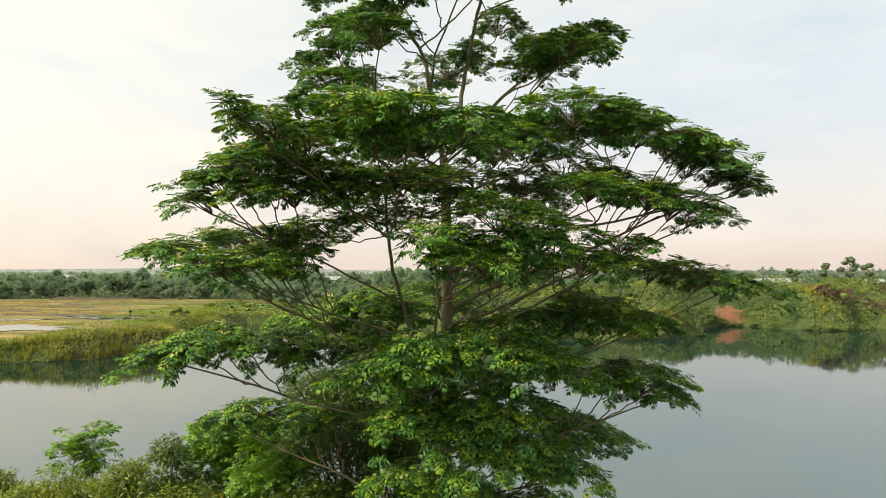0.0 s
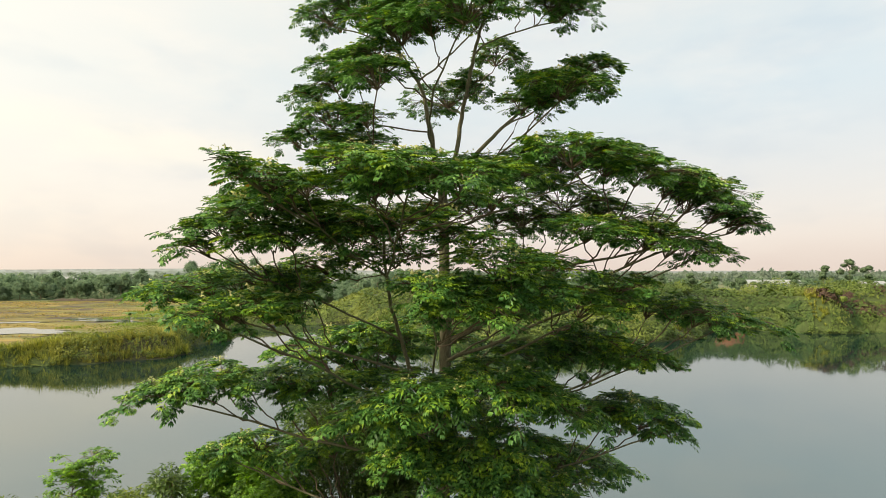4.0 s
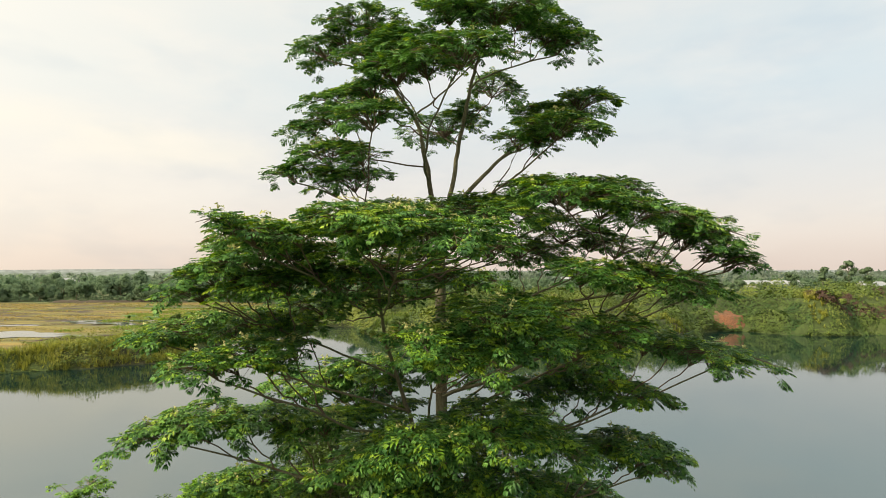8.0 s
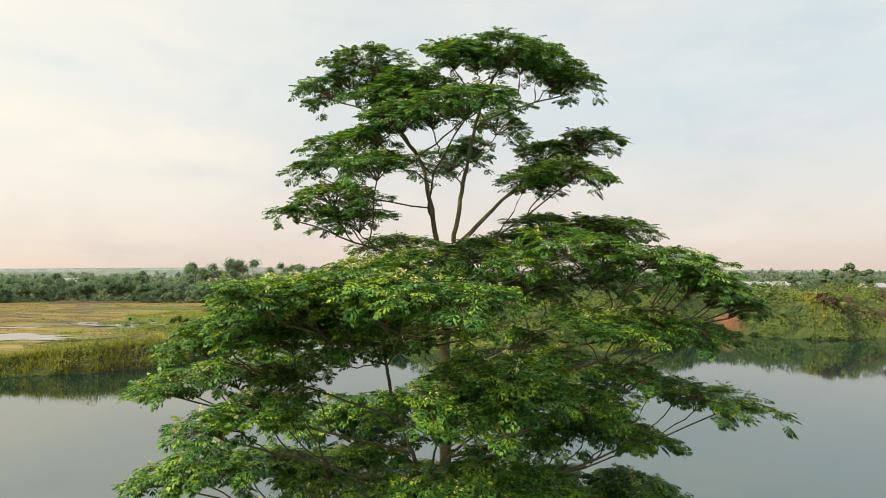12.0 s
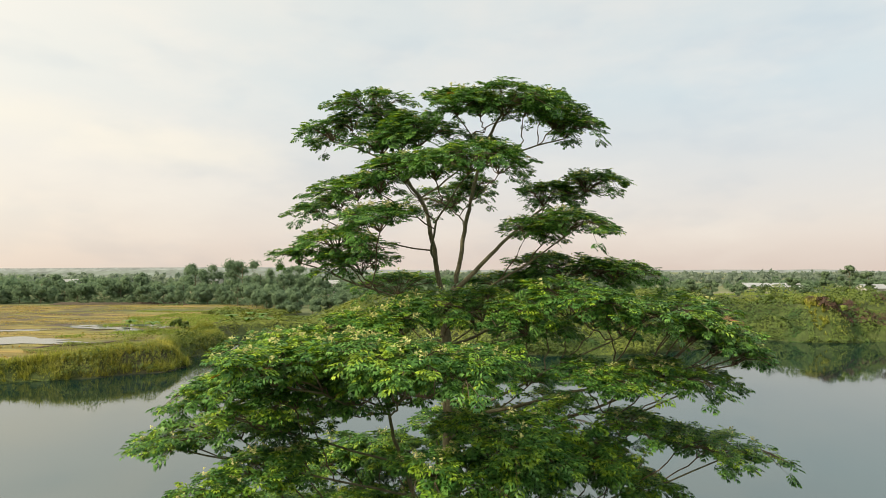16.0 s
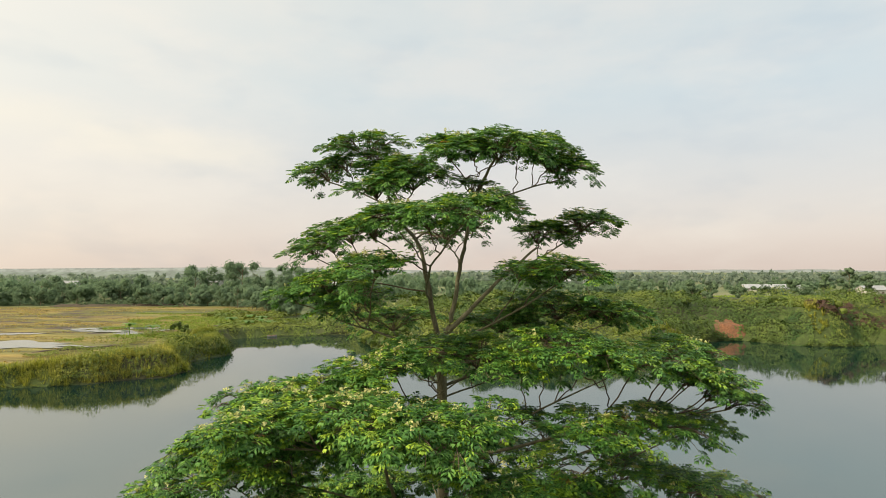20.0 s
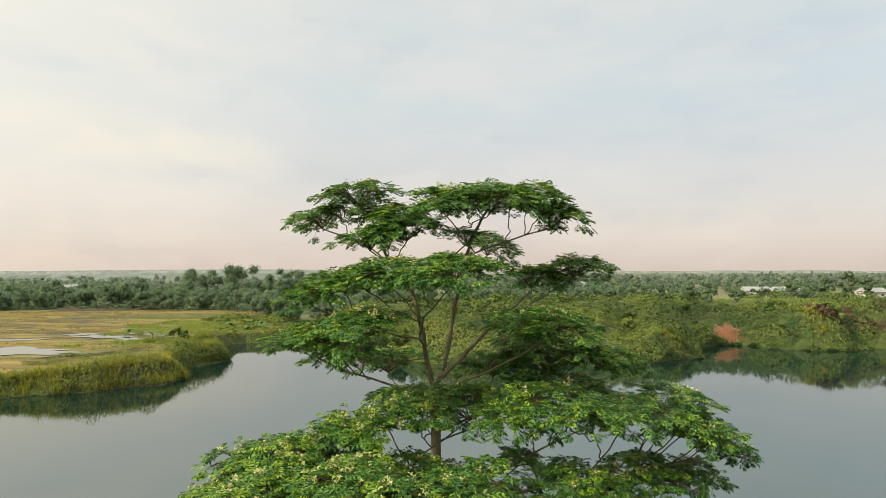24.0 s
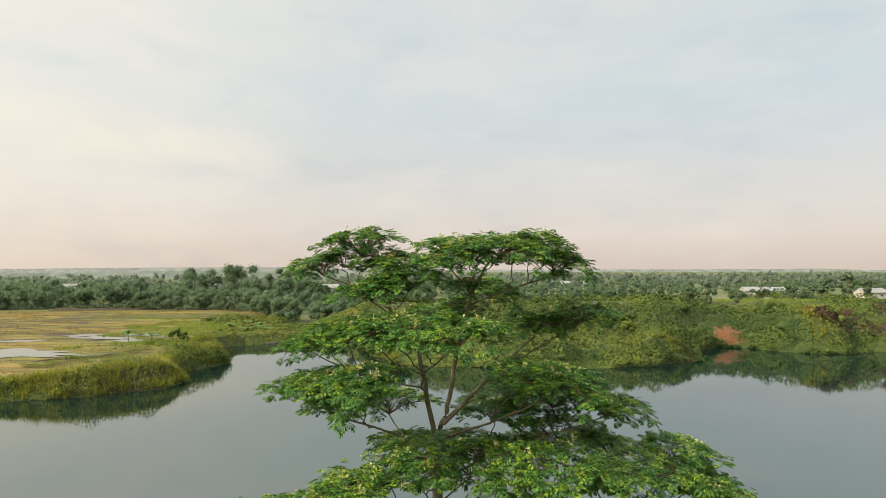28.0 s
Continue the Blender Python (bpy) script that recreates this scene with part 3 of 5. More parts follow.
def spray(limb, twigs, hub, root, x, y, z, rx, ry, th):
    """A thin arched roof of leaves on twigs that fan out from a hub below it, drooping at the rim."""
    rng = rng_tree
    high = z > 21.3
    grow = 1.08
    rx, ry = rx * grow, ry * grow
    n = max(9, int(rx * ry * 3.14 * (28.0 if high else 17.5)))
    if y > 18.3:  # the far side is thinner
        n = int(n * 0.75)
    away = np.array([x - TREE_X, y - TREE_Y])
    slope = 0.17 * min(1.0, np.hypot(*away) / 3)
    away = away / (np.hypot(*away) + 1e-6)
    k = int(6 + 3.0 * math.sqrt(rx * ry))
    lead = np.arange(k) * 2 * np.pi / k + rng.normal(0, 0.20, k)
    reach = rng.uniform(0.70, 1.20, k)
    arch = rng.uniform(-0.22, 0.22, k) * th

    def roof(px, py, i):
        r2 = ((px - x) / rx) ** 2 + ((py - y) / ry) ** 2
        return z + arch[i] + th * (0.40 - 0.72 * r2) - slope * ((px - x) * away[0] + (py - y) * away[1])

    which = rng.randint(0, k, n)
    r = rng.uniform(0.10, 1.0, n) ** 0.70 * reach[which]
    a = lead[which] + rng.normal(0, 0.18, n)
    ex, ey = x + rx * r * np.cos(a), y + ry * r * np.sin(a)
    low = rng.rand(n) < 0.16  # a few sprigs hang under the roof
    ez = roof(ex, ey, which) - th * np.where(low, rng.uniform(0.5, 1.2, n), 0.30 * rng.rand(n) ** 1.5) + th * 0.22 * rough(ex * 3, ey * 3, 1.7)
    ends = np.stack([ex, ey, ez], -1)
    q = np.linspace(0, 1, 7)
    for i in range(k):
        tip = np.array([x + rx * reach[i] * 0.94 * math.cos(lead[i]), y + ry * reach[i] * 0.94 * math.sin(lead[i]), 0.0])
        line = hub + (tip - hub) * q[:, None]
        line[:, 2] = hub[2] + (roof(line[:, 0], line[:, 1], i) - 0.07 - hub[2]) * (1 - (1 - q) ** 1.8)
        line[1:-1] += rng.normal(0, 0.018, (5, 3))
        twigs.add(*tube(line, np.linspace(0.017, 0.005, 7), 4))
        for e in ends[which == i]:
            f = line[max(0, ((line - e) ** 2).sum(1).argmin() - 2)]
            twigs.add(*tube(bend(f, e, 0, 2), np.array([0.008, 0.004]), 3))
    # leaves fan forwards from each end and droop at the rim
    m = rng.randint(4, 8, n)
    idx = np.repeat(np.arange(n), m)
    rr = r[idx]
    az = a[idx] + rng.uniform(-1.0, 1.0, len(idx)) * (2.6 - 1.1 * np.clip(rr, 0, 1))
    fall = np.cos(az) * away[0] + np.sin(az) * away[1]
    pitch = rng.normal(0.10 - 0.20 * rr ** 2 - slope * fall, 0.13) - 0.40 * low[idx]
    size = rng.uniform(0.23, 0.36, len(idx)) * (0.90 if high else 1.0 if z > 17 else 1.18)
    pitch = pitch - (0.0 if z > 17 else 0.10)
    place = ends[idx] + rng.normal(0, 0.05, (len(idx), 3)) * [1, 1, 0.7]
    M = turns(az, pitch, rng.normal(0, 0.15, len(idx)), size)
    top = ~low[idx]
    kind = rng.rand(len(idx))
    young = top & (kind < (0.22 if high else 0.34))
    dry = (kind > 0.9993)
    pick = rng.randint(0, 3, len(idx))
    for name, sel, mt, lab in (("foliage", ~young & ~dry, LEAF, ""), ("young_foliage", young, LEAF_YOUNG, "yellow-green young leaves"), ("dry_foliage", dry, LEAF_DRY, "withered brown leaves")):
        sp = Soup()
        for q in range(3):
            s = sel & (pick == q)
            if name == "foliage" and y < 12.6 and len(single_leaves) < 297:
                hit = np.flatnonzero(s & top)[:3]
                for h in hit:
                    single_leaves.append((limb, q, M[h], place[h]))
                s[hit] = False
            sp.spread(*LEAVES[q], M[s], place[s])
        ob = sp.object(name, mt, limb, lab)
        if ob:
            tagged(ob, kind="stuff")
    # cream flower heads over the top of some sprays
    fl = np.flatnonzero(~low & (ez > z - th * 0.1) & (rng.rand(n) < (2.4 * BLOOM if x < 0 and y < 15 and z > 17.5 else BLOOM)))
    if len(fl):
        sp = Soup()
        for i in fl:
            q = rng.randint(5, 9)
            b = ends[i] + np.array([0, 0, 0.08]) + rng.normal(0, 0.05, (q, 3)) * [1, 1, 0.8]
            sp.spread(*CARD, turns(rng.rand(q) * 6.3, rng.normal(0, 0.6, q), rng.normal(0, 0.6, q), rng.uniform(0.05, 0.085, q)), b)
        tagged(sp.object("blossom", BLOSSOM, limb, "cream flower heads"), kind="stuff")


BLOOM = 0.16
bough([(-2.09, 16.50, 26.22, 0.94, 1.00, 0.39), (-3.31, 16.90, 25.61, 0.74, 0.80, 0.34), (-0.92, 16.20, 25.66, 0.89, 1.00, 0.44)])  # crown left
bough([(1.60, 15.20, 26.05, 1.32, 1.30, 0.36), (0.33, 15.00, 25.91, 0.82, 1.00, 0.36), (3.46, 16.40, 25.61, 0.87, 0.90, 0.39), (2.80, 16.50, 26.22, 0.91, 0.90, 0.36)])  # crown mid
bough([(0.53, 12.80, 24.19, 1.11, 1.10, 0.28), (-0.98, 14.00, 24.14, 1.02, 1.10, 0.33), (-2.42, 15.80, 23.90, 1.01, 1.00, 0.38), (-3.63, 17.00, 23.44, 0.59, 0.70, 0.31)])  # tier2 front
bough([(0.22, 19.80, 24.14, 1.36, 1.20, 0.47), (1.72, 18.20, 24.91, 0.83, 0.90, 0.40)])  # tier2 back
bough([(4.27, 17.30, 24.25, 0.92, 0.90, 0.35), (3.11, 18.00, 23.97, 0.99, 1.00, 0.40)])  # tier2 right
bough([(3.02, 14.30, 22.90, 0.94, 1.10, 0.31), (2.23, 15.80, 22.88, 0.72, 0.90, 0.35)])  # tier3 right
bough([(-1.57, 13.60, 22.97, 0.93, 1.10, 0.30), (-3.08, 16.20, 22.59, 0.92, 1.00, 0.39), (-4.30, 17.20, 22.18, 0.47, 0.60, 0.25), (-2.42, 16.80, 21.96, 0.92, 1.00, 0.37)])  # tier3 left
bough([(-1.57, 19.50, 21.38, 1.43, 1.20, 0.39)])  # tier3 back left
bough([(3.72, 18.20, 21.89, 1.67, 1.40, 0.40), (5.04, 17.00, 21.75, 0.86, 1.00, 0.34), (1.92, 18.60, 21.36, 1.36, 1.20, 0.41)])  # tier3 back right
bough([(0.99, 14.60, 21.00, 1.60, 1.30, 0.35), (-0.52, 15.50, 20.86, 1.13, 1.20, 0.37), (-1.69, 13.60, 20.60, 1.06, 1.20, 0.32)])  # tier4 mid
bough([(3.13, 13.40, 21.22, 1.23, 1.30, 0.29), (4.87, 14.20, 20.86, 1.04, 1.20, 0.31), (6.49, 14.80, 20.37, 0.81, 1.00, 0.32), (7.58, 15.10, 19.63, 0.36, 0.60, 0.22)])  # tier4 right
bough([(-3.27, 13.00, 20.25, 1.01, 1.10, 0.31), (-4.29, 13.20, 20.03, 0.60, 0.90, 0.27), (-2.64, 13.60, 19.80, 0.87, 1.20, 0.35)])  # tier4 left
bough([(-1.61, 10.40, 20.40, 0.71, 1.00, 0.25), (-0.58, 10.00, 20.27, 0.78, 1.10, 0.26), (0.35, 10.40, 20.13, 0.71, 1.00, 0.25), (-1.36, 11.40, 20.20, 0.83, 1.00, 0.29), (1.11, 12.20, 19.98, 0.50, 0.80, 0.25)])  # tier5 front
bough([(-2.6, 13.2, 19.3, 0.9, 0.9, 0.28), (-1.5, 12.8, 19.5, 0.9, 0.9, 0.28), (-0.4, 13.6, 19.7, 0.9, 0.9, 0.28), (0.7, 14.2, 19.3, 0.8, 0.8, 0.26)])  # tier5 heart
bough([(-1.2, 14.8, 18.9, 0.9, 0.9, 0.28), (-2.9, 14.6, 18.7, 0.9, 0.9, 0.28), (-2.2, 15.6, 19.9, 0.9, 0.9, 0.28)])  # tier5 under
bough([(-3.53, 9.80, 20.25, 0.27, 0.50, 0.13), (-3.20, 10.60, 20.17, 0.48, 0.80, 0.21), (-2.82, 11.60, 20.22, 0.64, 0.90, 0.28)])  # tier5 front left
bough([(-3.80, 12.00, 19.70, 0.88, 1.00, 0.29), (-4.79, 12.30, 19.39, 0.56, 0.80, 0.27), (-3.30, 12.40, 19.25, 0.91, 1.00, 0.29), (-5.22, 12.60, 19.02, 0.39, 0.70, 0.23)])  # tier5 left
bough([(-3.46, 15.00, 18.27, 0.96, 1.10, 0.33), (-4.44, 14.20, 18.33, 0.91, 1.10, 0.31), (-5.53, 13.70, 18.25, 0.75, 1.00, 0.30), (-6.37, 13.60, 18.01, 0.42, 0.60, 0.20)])  # tier5 left back
bough([(3.41, 13.40, 19.48, 0.98, 1.10, 0.29), (5.17, 14.40, 19.39, 1.05, 1.10, 0.32), (6.66, 15.60, 19.00, 0.71, 0.90, 0.29)])  # tier5 right
bough([(6.59, 15.40, 20.27, 0.85, 0.90, 0.28), (6.41, 15.80, 20.81, 1.08, 1.00, 0.32), (7.49, 15.00, 19.77, 0.36, 0.50, 0.19)])  # tier5 far right
bough([(4.01, 18.60, 20.72, 1.53, 1.30, 0.41), (5.65, 18.40, 20.20, 1.18, 1.10, 0.37), (2.75, 19.40, 19.98, 1.24, 1.20, 0.43)])  # tier5 right back
bough([(1.16, 11.60, 18.68, 1.01, 1.00, 0.28), (-0.20, 11.00, 18.21, 0.70, 0.90, 0.26), (2.08, 12.40, 18.18, 0.62, 0.90, 0.27), (0.84, 11.60, 17.89, 1.06, 1.00, 0.30)])  # tier6 front
bough([(-4.38, 11.20, 17.69, 0.46, 0.80, 0.25), (-3.84, 12.20, 17.81, 0.73, 1.00, 0.31), (-3.27, 13.20, 17.80, 0.72, 1.00, 0.31)])  # tier6 left
bough([(-3.64, 18.60, 16.40, 1.53, 1.40, 0.44), (-2.04, 18.00, 16.74, 0.99, 1.10, 0.40)])  # tier6 back left
bough([(7.41, 15.60, 17.30, 0.88, 1.00, 0.31), (6.12, 15.20, 17.62, 0.83, 1.00, 0.31), (5.24, 16.60, 17.69, 1.06, 1.10, 0.33)])  # tier6 right
bough([(5.25, 16.00, 16.30, 0.81, 1.00, 0.38), (4.27, 17.00, 16.73, 1.17, 1.20, 0.40), (2.90, 17.20, 16.23, 1.26, 1.20, 0.41)])  # tier6 right low
bough([(5.29, 16.40, 14.97, 1.05, 1.10, 0.36), (5.81, 16.00, 14.43, 0.38, 0.60, 0.29), (4.23, 17.60, 14.57, 1.29, 1.20, 0.42)])  # tier7 right
bough([(1.08, 13.60, 16.16, 1.18, 1.20, 0.37), (-0.37, 12.90, 15.97, 1.12, 1.10, 0.35), (-1.43, 13.00, 15.60, 0.83, 1.00, 0.33), (2.48, 14.60, 15.52, 1.07, 1.10, 0.37)])  # tier7 front
bough([(-6.76, 14.90, 15.62, 0.75, 0.90, 0.35), (-5.84, 15.20, 15.95, 0.97, 1.00, 0.36), (-4.58, 15.60, 15.86, 1.07, 1.10, 0.37), (-3.14, 16.20, 15.54, 1.19, 1.20, 0.39)])  # tier7 left
bough([(0.22, 15.20, 14.92, 1.39, 1.10, 0.42), (1.54, 14.60, 14.51, 1.20, 1.10, 0.40), (-0.88, 15.20, 13.96, 1.11, 1.10, 0.42), (1.01, 14.60, 13.59, 1.20, 1.10, 0.40)])  # tier8 front
bough([(3.48, 17.80, 13.30, 1.30, 1.20, 0.46), (3.25, 14.90, 12.90, 0.61, 0.80, 0.38), (2.25, 15.00, 13.07, 0.96, 1.00, 0.38)])  # tier8 right
bough([(-6.35, 17.60, 13.43, 0.60, 0.70, 0.26), (-5.55, 17.80, 13.70, 0.81, 0.80, 0.29), (-4.31, 18.00, 13.49, 0.82, 0.90, 0.33), (-3.2, 17.4, 13.6, 0.8, 0.8, 0.30)])  # tier8 left
bough([(0.23, 15.60, 12.19, 1.28, 1.00, 0.37), (-0.91, 15.80, 12.40, 0.87, 0.90, 0.35), (2.41, 15.20, 11.88, 0.83, 0.90, 0.33)])  # tier9 low

bough([(0.6, 14.3, 18.1, 0.85, 0.8, 0.26), (1.9, 14.0, 17.7, 0.9, 0.9, 0.26)])  # tier6 heart
bough([(1.0, 18.6, 20.4, 1.1, 1.0, 0.34), (2.6, 18.4, 20.2, 1.1, 1.0, 0.34), (-1.0, 18.8, 20.3, 1.0, 1.0, 0.30)])  # tier4 back
bough([(-0.7, 15.6, 25.25, 0.95, 0.9, 0.30), (-1.7, 15.4, 24.95, 0.7, 0.8, 0.26)])  # below the crown
bough([(2.66, 13.5, 18.60, 0.70, 0.8, 0.24), (4.37, 14.2, 18.20, 0.75, 0.8, 0.26), (3.31, 13.6, 17.75, 0.75, 0.8, 0.26)])  # tier6 right front
bough([(0.98, 15.8, 25.05, 0.45, 0.45, 0.20)])  # small spray hanging below the crown
# thinner growth in the heart of the crown and on its far side
for i in range(12):
    a, zz = i * 2.399, 12.6 + 6.4 * ((i * 0.618) % 1)
    rr = 1.2 + 1.5 * ((i * 0.37) % 1)
    bough([(0.1 + rr * math.cos(a), 17.2 + rr * math.sin(a), zz, 0.7, 0.7, 0.22)])
for i in range(6):
    a, zz = 0.35 + 2.45 * ((i * 0.618) % 1), 12.8 + 1.0 * i
    rr = 4.6 - 0.10 * i
    x, y = 0.1 + rr * math.cos(a), 17.2 + rr * math.sin(a)
    bough([(x, y, zz, 1.3, 1.2, 0.36), (0.5 * x, 0.5 * y + 8.6, zz - 0.35, 1.0, 1.0, 0.32)])

leaf_meshes = []
for v, f in LEAVES:
    first = mesh_object("leaf", v, f, LEAF_ONE)
    leaf_meshes.append(first.data)
    bpy.data.objects.remove(first)
for limb, q, m3, p in single_leaves:
    ob = new("leaf", leaf_meshes[q])
    ob.parent = limb
    ob.matrix_basis = Matrix.Translation(p) @ Matrix(m3.tolist()).to_4x4()


# ---------------------------------------------------------------- near bank: bushes, sapling, grass
def bush(x, y, rx, ry, h, n, size, mat, label, seed, name="bush", leaf=PLAIN, lobes=7, z0=None):
    """A rounded bush of forking stems and separate leaves, in lobes with gaps."""
    rng = np.random.RandomState(seed)
    base = float(height(np.array([x]), np.array([y]))[0]) if z0 is None else z0
    thing = tagged(new(name), label, "bush" if name == "bush" else name)
    thing.location = (x, y, base)
    c = np.stack([rng.uniform(-0.75, 0.75, lobes) * rx, rng.uniform(-0.75, 0.75, lobes) * ry, rng.uniform(0.45, 0.95, lobes) * h], -1)
    c[0] = (0, 0, h * 0.9)
    rad = rng.uniform(0.34, 0.55, lobes) * min(rx, ry, h)
    st = Soup()
    for q, r in zip(c, rad):
        P = bend((0.1 * q[0], 0.1 * q[1], -0.25), q, 0.15, 6, 0.05, rng)
        st.add(*tube(P, np.linspace(0.045, 0.012, 6), 5))
        for _ in range(6):
            d = rng.normal(0, 1, 3)
            d /= np.linalg.norm(d)
            st.add(*tube(bend(P[4], q + d * r * 0.8, 0.05, 4), np.linspace(0.012, 0.005, 4), 3))
    tagged(st.object("branchwork", TWIG, thing, smooth=True), kind="stuff")
    who = rng.choice(lobes, n, p=rad ** 2 / (rad ** 2).sum())
    d = rng.normal(0, 1, (n, 3))
    d /= np.linalg.norm(d, axis=1)[:, None]
    rr = rad[who] * (1 - 0.55 * rng.rand(n) ** 2) * (1 + 0.22 * np.sin(5 * d[:, 0] + who) + 0.2 * np.sin(6 * d[:, 2] + 2 * who))
    p = c[who] + d * rr[:, None] * [1.15, 1.15, 0.9]
    p[:, 2] = np.maximum(p[:, 2], 0.05)
    az = np.arctan2(d[:, 1], d[:, 0]) + rng.normal(0, 0.9, n)
    sp = Soup()
    sp.spread(*leaf, turns(az, rng.normal(-0.05, 0.45, n) + 0.25 * d[:, 2], rng.normal(0, 0.5, n), rng.uniform(0.7, 1.3, n) * size), p)
    tagged(sp.object("foliage", mat, thing), kind="stuff")
    return thing


bush(-2.9, 20.8, 2.3, 1.6, 4.9, 26000, 0.14, LEAF_DARK, "dense dark bush of small leaves beside the trunk", 1, lobes=34)
bush(-1.3, 20.0, 1.4, 1.2, 3.4, 13000, 0.14, LEAF_DARK, "dense dark bush of small leaves beside the trunk", 2, lobes=22)
bush(-6.3, 20.2, 1.7, 1.4, 3.2, 3000, 0.27, LEAF_BUSH, "bright green feathery shrub on the bank", 3, leaf=LEAVES[0], lobes=12)
bush(-5.0, 18.8, 1.3, 1.1, 2.5, 2000, 0.26, LEAF_BUSH, "bright green feathery shrub on the bank", 4, leaf=LEAVES[1], lobes=9)
bush(-3.4, 18.2, 1.2, 0.9, 2.0, 1500, 0.25, LEAF_DARK, "low dark feathery shrub below the tree", 14, leaf=LEAVES[0], lobes=8)
bush(-8.0, 18.6, 1.0, 0.9, 2.9, 3800, 0.17, LEAF_DARK, "rounded dark green bush on the grassy bank", 5, lobes=10)
bush(-7.0, 17.2, 0.9, 0.9, 1.9, 2200, 0.16, LEAF_MID, "low olive-green bush on the grassy bank", 6, lobes=8)
bush(-9.6, 19.0, 1.0, 0.9, 2.1, 2600, 0.16, LEAF_MID, "olive-green bush on the grassy bank", 7, lobes=9)
bush(-11.2, 19.2, 1.0, 0.9, 1.6, 2200, 0.15, LEAF_MID, "low olive-green bush on the grassy bank", 8, lobes=8)
bush(-12.9, 19.4, 0.9, 0.9, 1.2, 1700, 0.15, LEAF_MID, "low olive-green bush on the grassy bank", 9, lobes=8)
bush(-14.4, 20.6, 0.5, 0.5, 1.6, 700, 0.16, LEAF_MID, "slender yellowish bush on the grassy bank", 10, lobes=5)


def sapling(x, y, h, seed):
    """A slender young tree with whorls of feathery leaves."""
    rng = np.random.RandomState(seed)
    base = float(height(np.array([x]), np.array([y]))[0])
    thing = tagged(new("sapling"), "slender young tree with airy feathery leaves", "sapling")
    thing.location = (x, y, base)
    P = bend((0, 0, -0.2), (0.15, 0, h), 0.0, 8, 0.03, rng)
    mesh_object("trunk", *tube(P, np.linspace(0.026, 0.010, 8), 6), TWIG, thing, smooth=True)
    tw, sp = Soup(), Soup()
    for i in range(30):
        s = rng.uniform(0.40, 1.0)
        a = rng.rand() * 6.3
        o = np.array([0.15 * s, 0, h * s])
        e = o + np.array([math.cos(a) * 0.95, math.sin(a) * 0.8, 0.45]) * (0.95 - 0.42 * s) * rng.uniform(0.6, 1.2)
        tw.add(*tube(bend(o, e, 0.08, 4), np.linspace(0.012, 0.005, 4), 4))
        k = 7
        az = a + rng.uniform(-1.9, 1.9, k)
        sp.spread(*LEAVES[i % 3], turns(az, rng.normal(-0.1, 0.25, k), rng.normal(0, 0.3, k), rng.uniform(0.30, 0.46, k)), o + (e - o) * rng.uniform(0.55, 1.0, (k, 1)))
    tagged(tw.object("branchwork", TWIG, thing), kind="stuff")
    tagged(sp.object("foliage", LEAF_BUSH, thing), kind="stuff")


sapling(-12.4, 20.8, 2.6, 4)
sapling(-11.9, 21.1, 2.8, 6)


def blades(n, test, h0, h1, width, seed, box, name, mat, label, category, lean=0.30):
    """Upright blades scattered where test says so, each bent to one side."""
    rng = np.random.RandomState(seed)
    x, y = rng.uniform(box[0], box[1], n * 8), rng.uniform(box[2], box[3], n * 8)
    d = land(x, y)
    ok = np.flatnonzero(test(x, y, d))[:n]
    x, y, d = x[ok], y[ok], d[ok]
    z = height(x, y, d)
    k = len(x)
    a, b = rng.rand(k) * 6.283, rng.rand(k) * 6.283
    h = rng.uniform(h0, h1, k) * (1 + 0.30 * rough(x, y, 6) + 0.25 * rough(x, y, 2.2))
    w = width * rng.uniform(0.6, 1.4, k)
    cx, cy, lx, ly = np.cos(a) * w, np.sin(a) * w, np.cos(b) * h * lean, np.sin(b) * h * lean
    V = np.stack([np.stack([x - cx, y - cy, z - 0.1], -1), np.stack([x + cx, y + cy, z - 0.1], -1),
                  np.stack([x + cx * 0.7 + lx * 0.35, y + cy * 0.7 + ly * 0.35, z + h * 0.6], -1),
                  np.stack([x + lx, y + ly, z + h], -1)], 1).reshape(-1, 3)
    f = np.arange(k)[:, None] * 4 + np.array([[0, 1, 2, 3]])
    ob = mesh_object(name, V, f, mat)
    return tagged(ob, label, category, kind="stuff")


blades(16000, lambda x, y, d: (d > 0.5), 0.35, 1.05, 0.02, 21, (-18, 8, 14, 26), "bank_grass", GRASS_NEAR, "tall yellow-green grass on the near bank", "grass", 0.45)


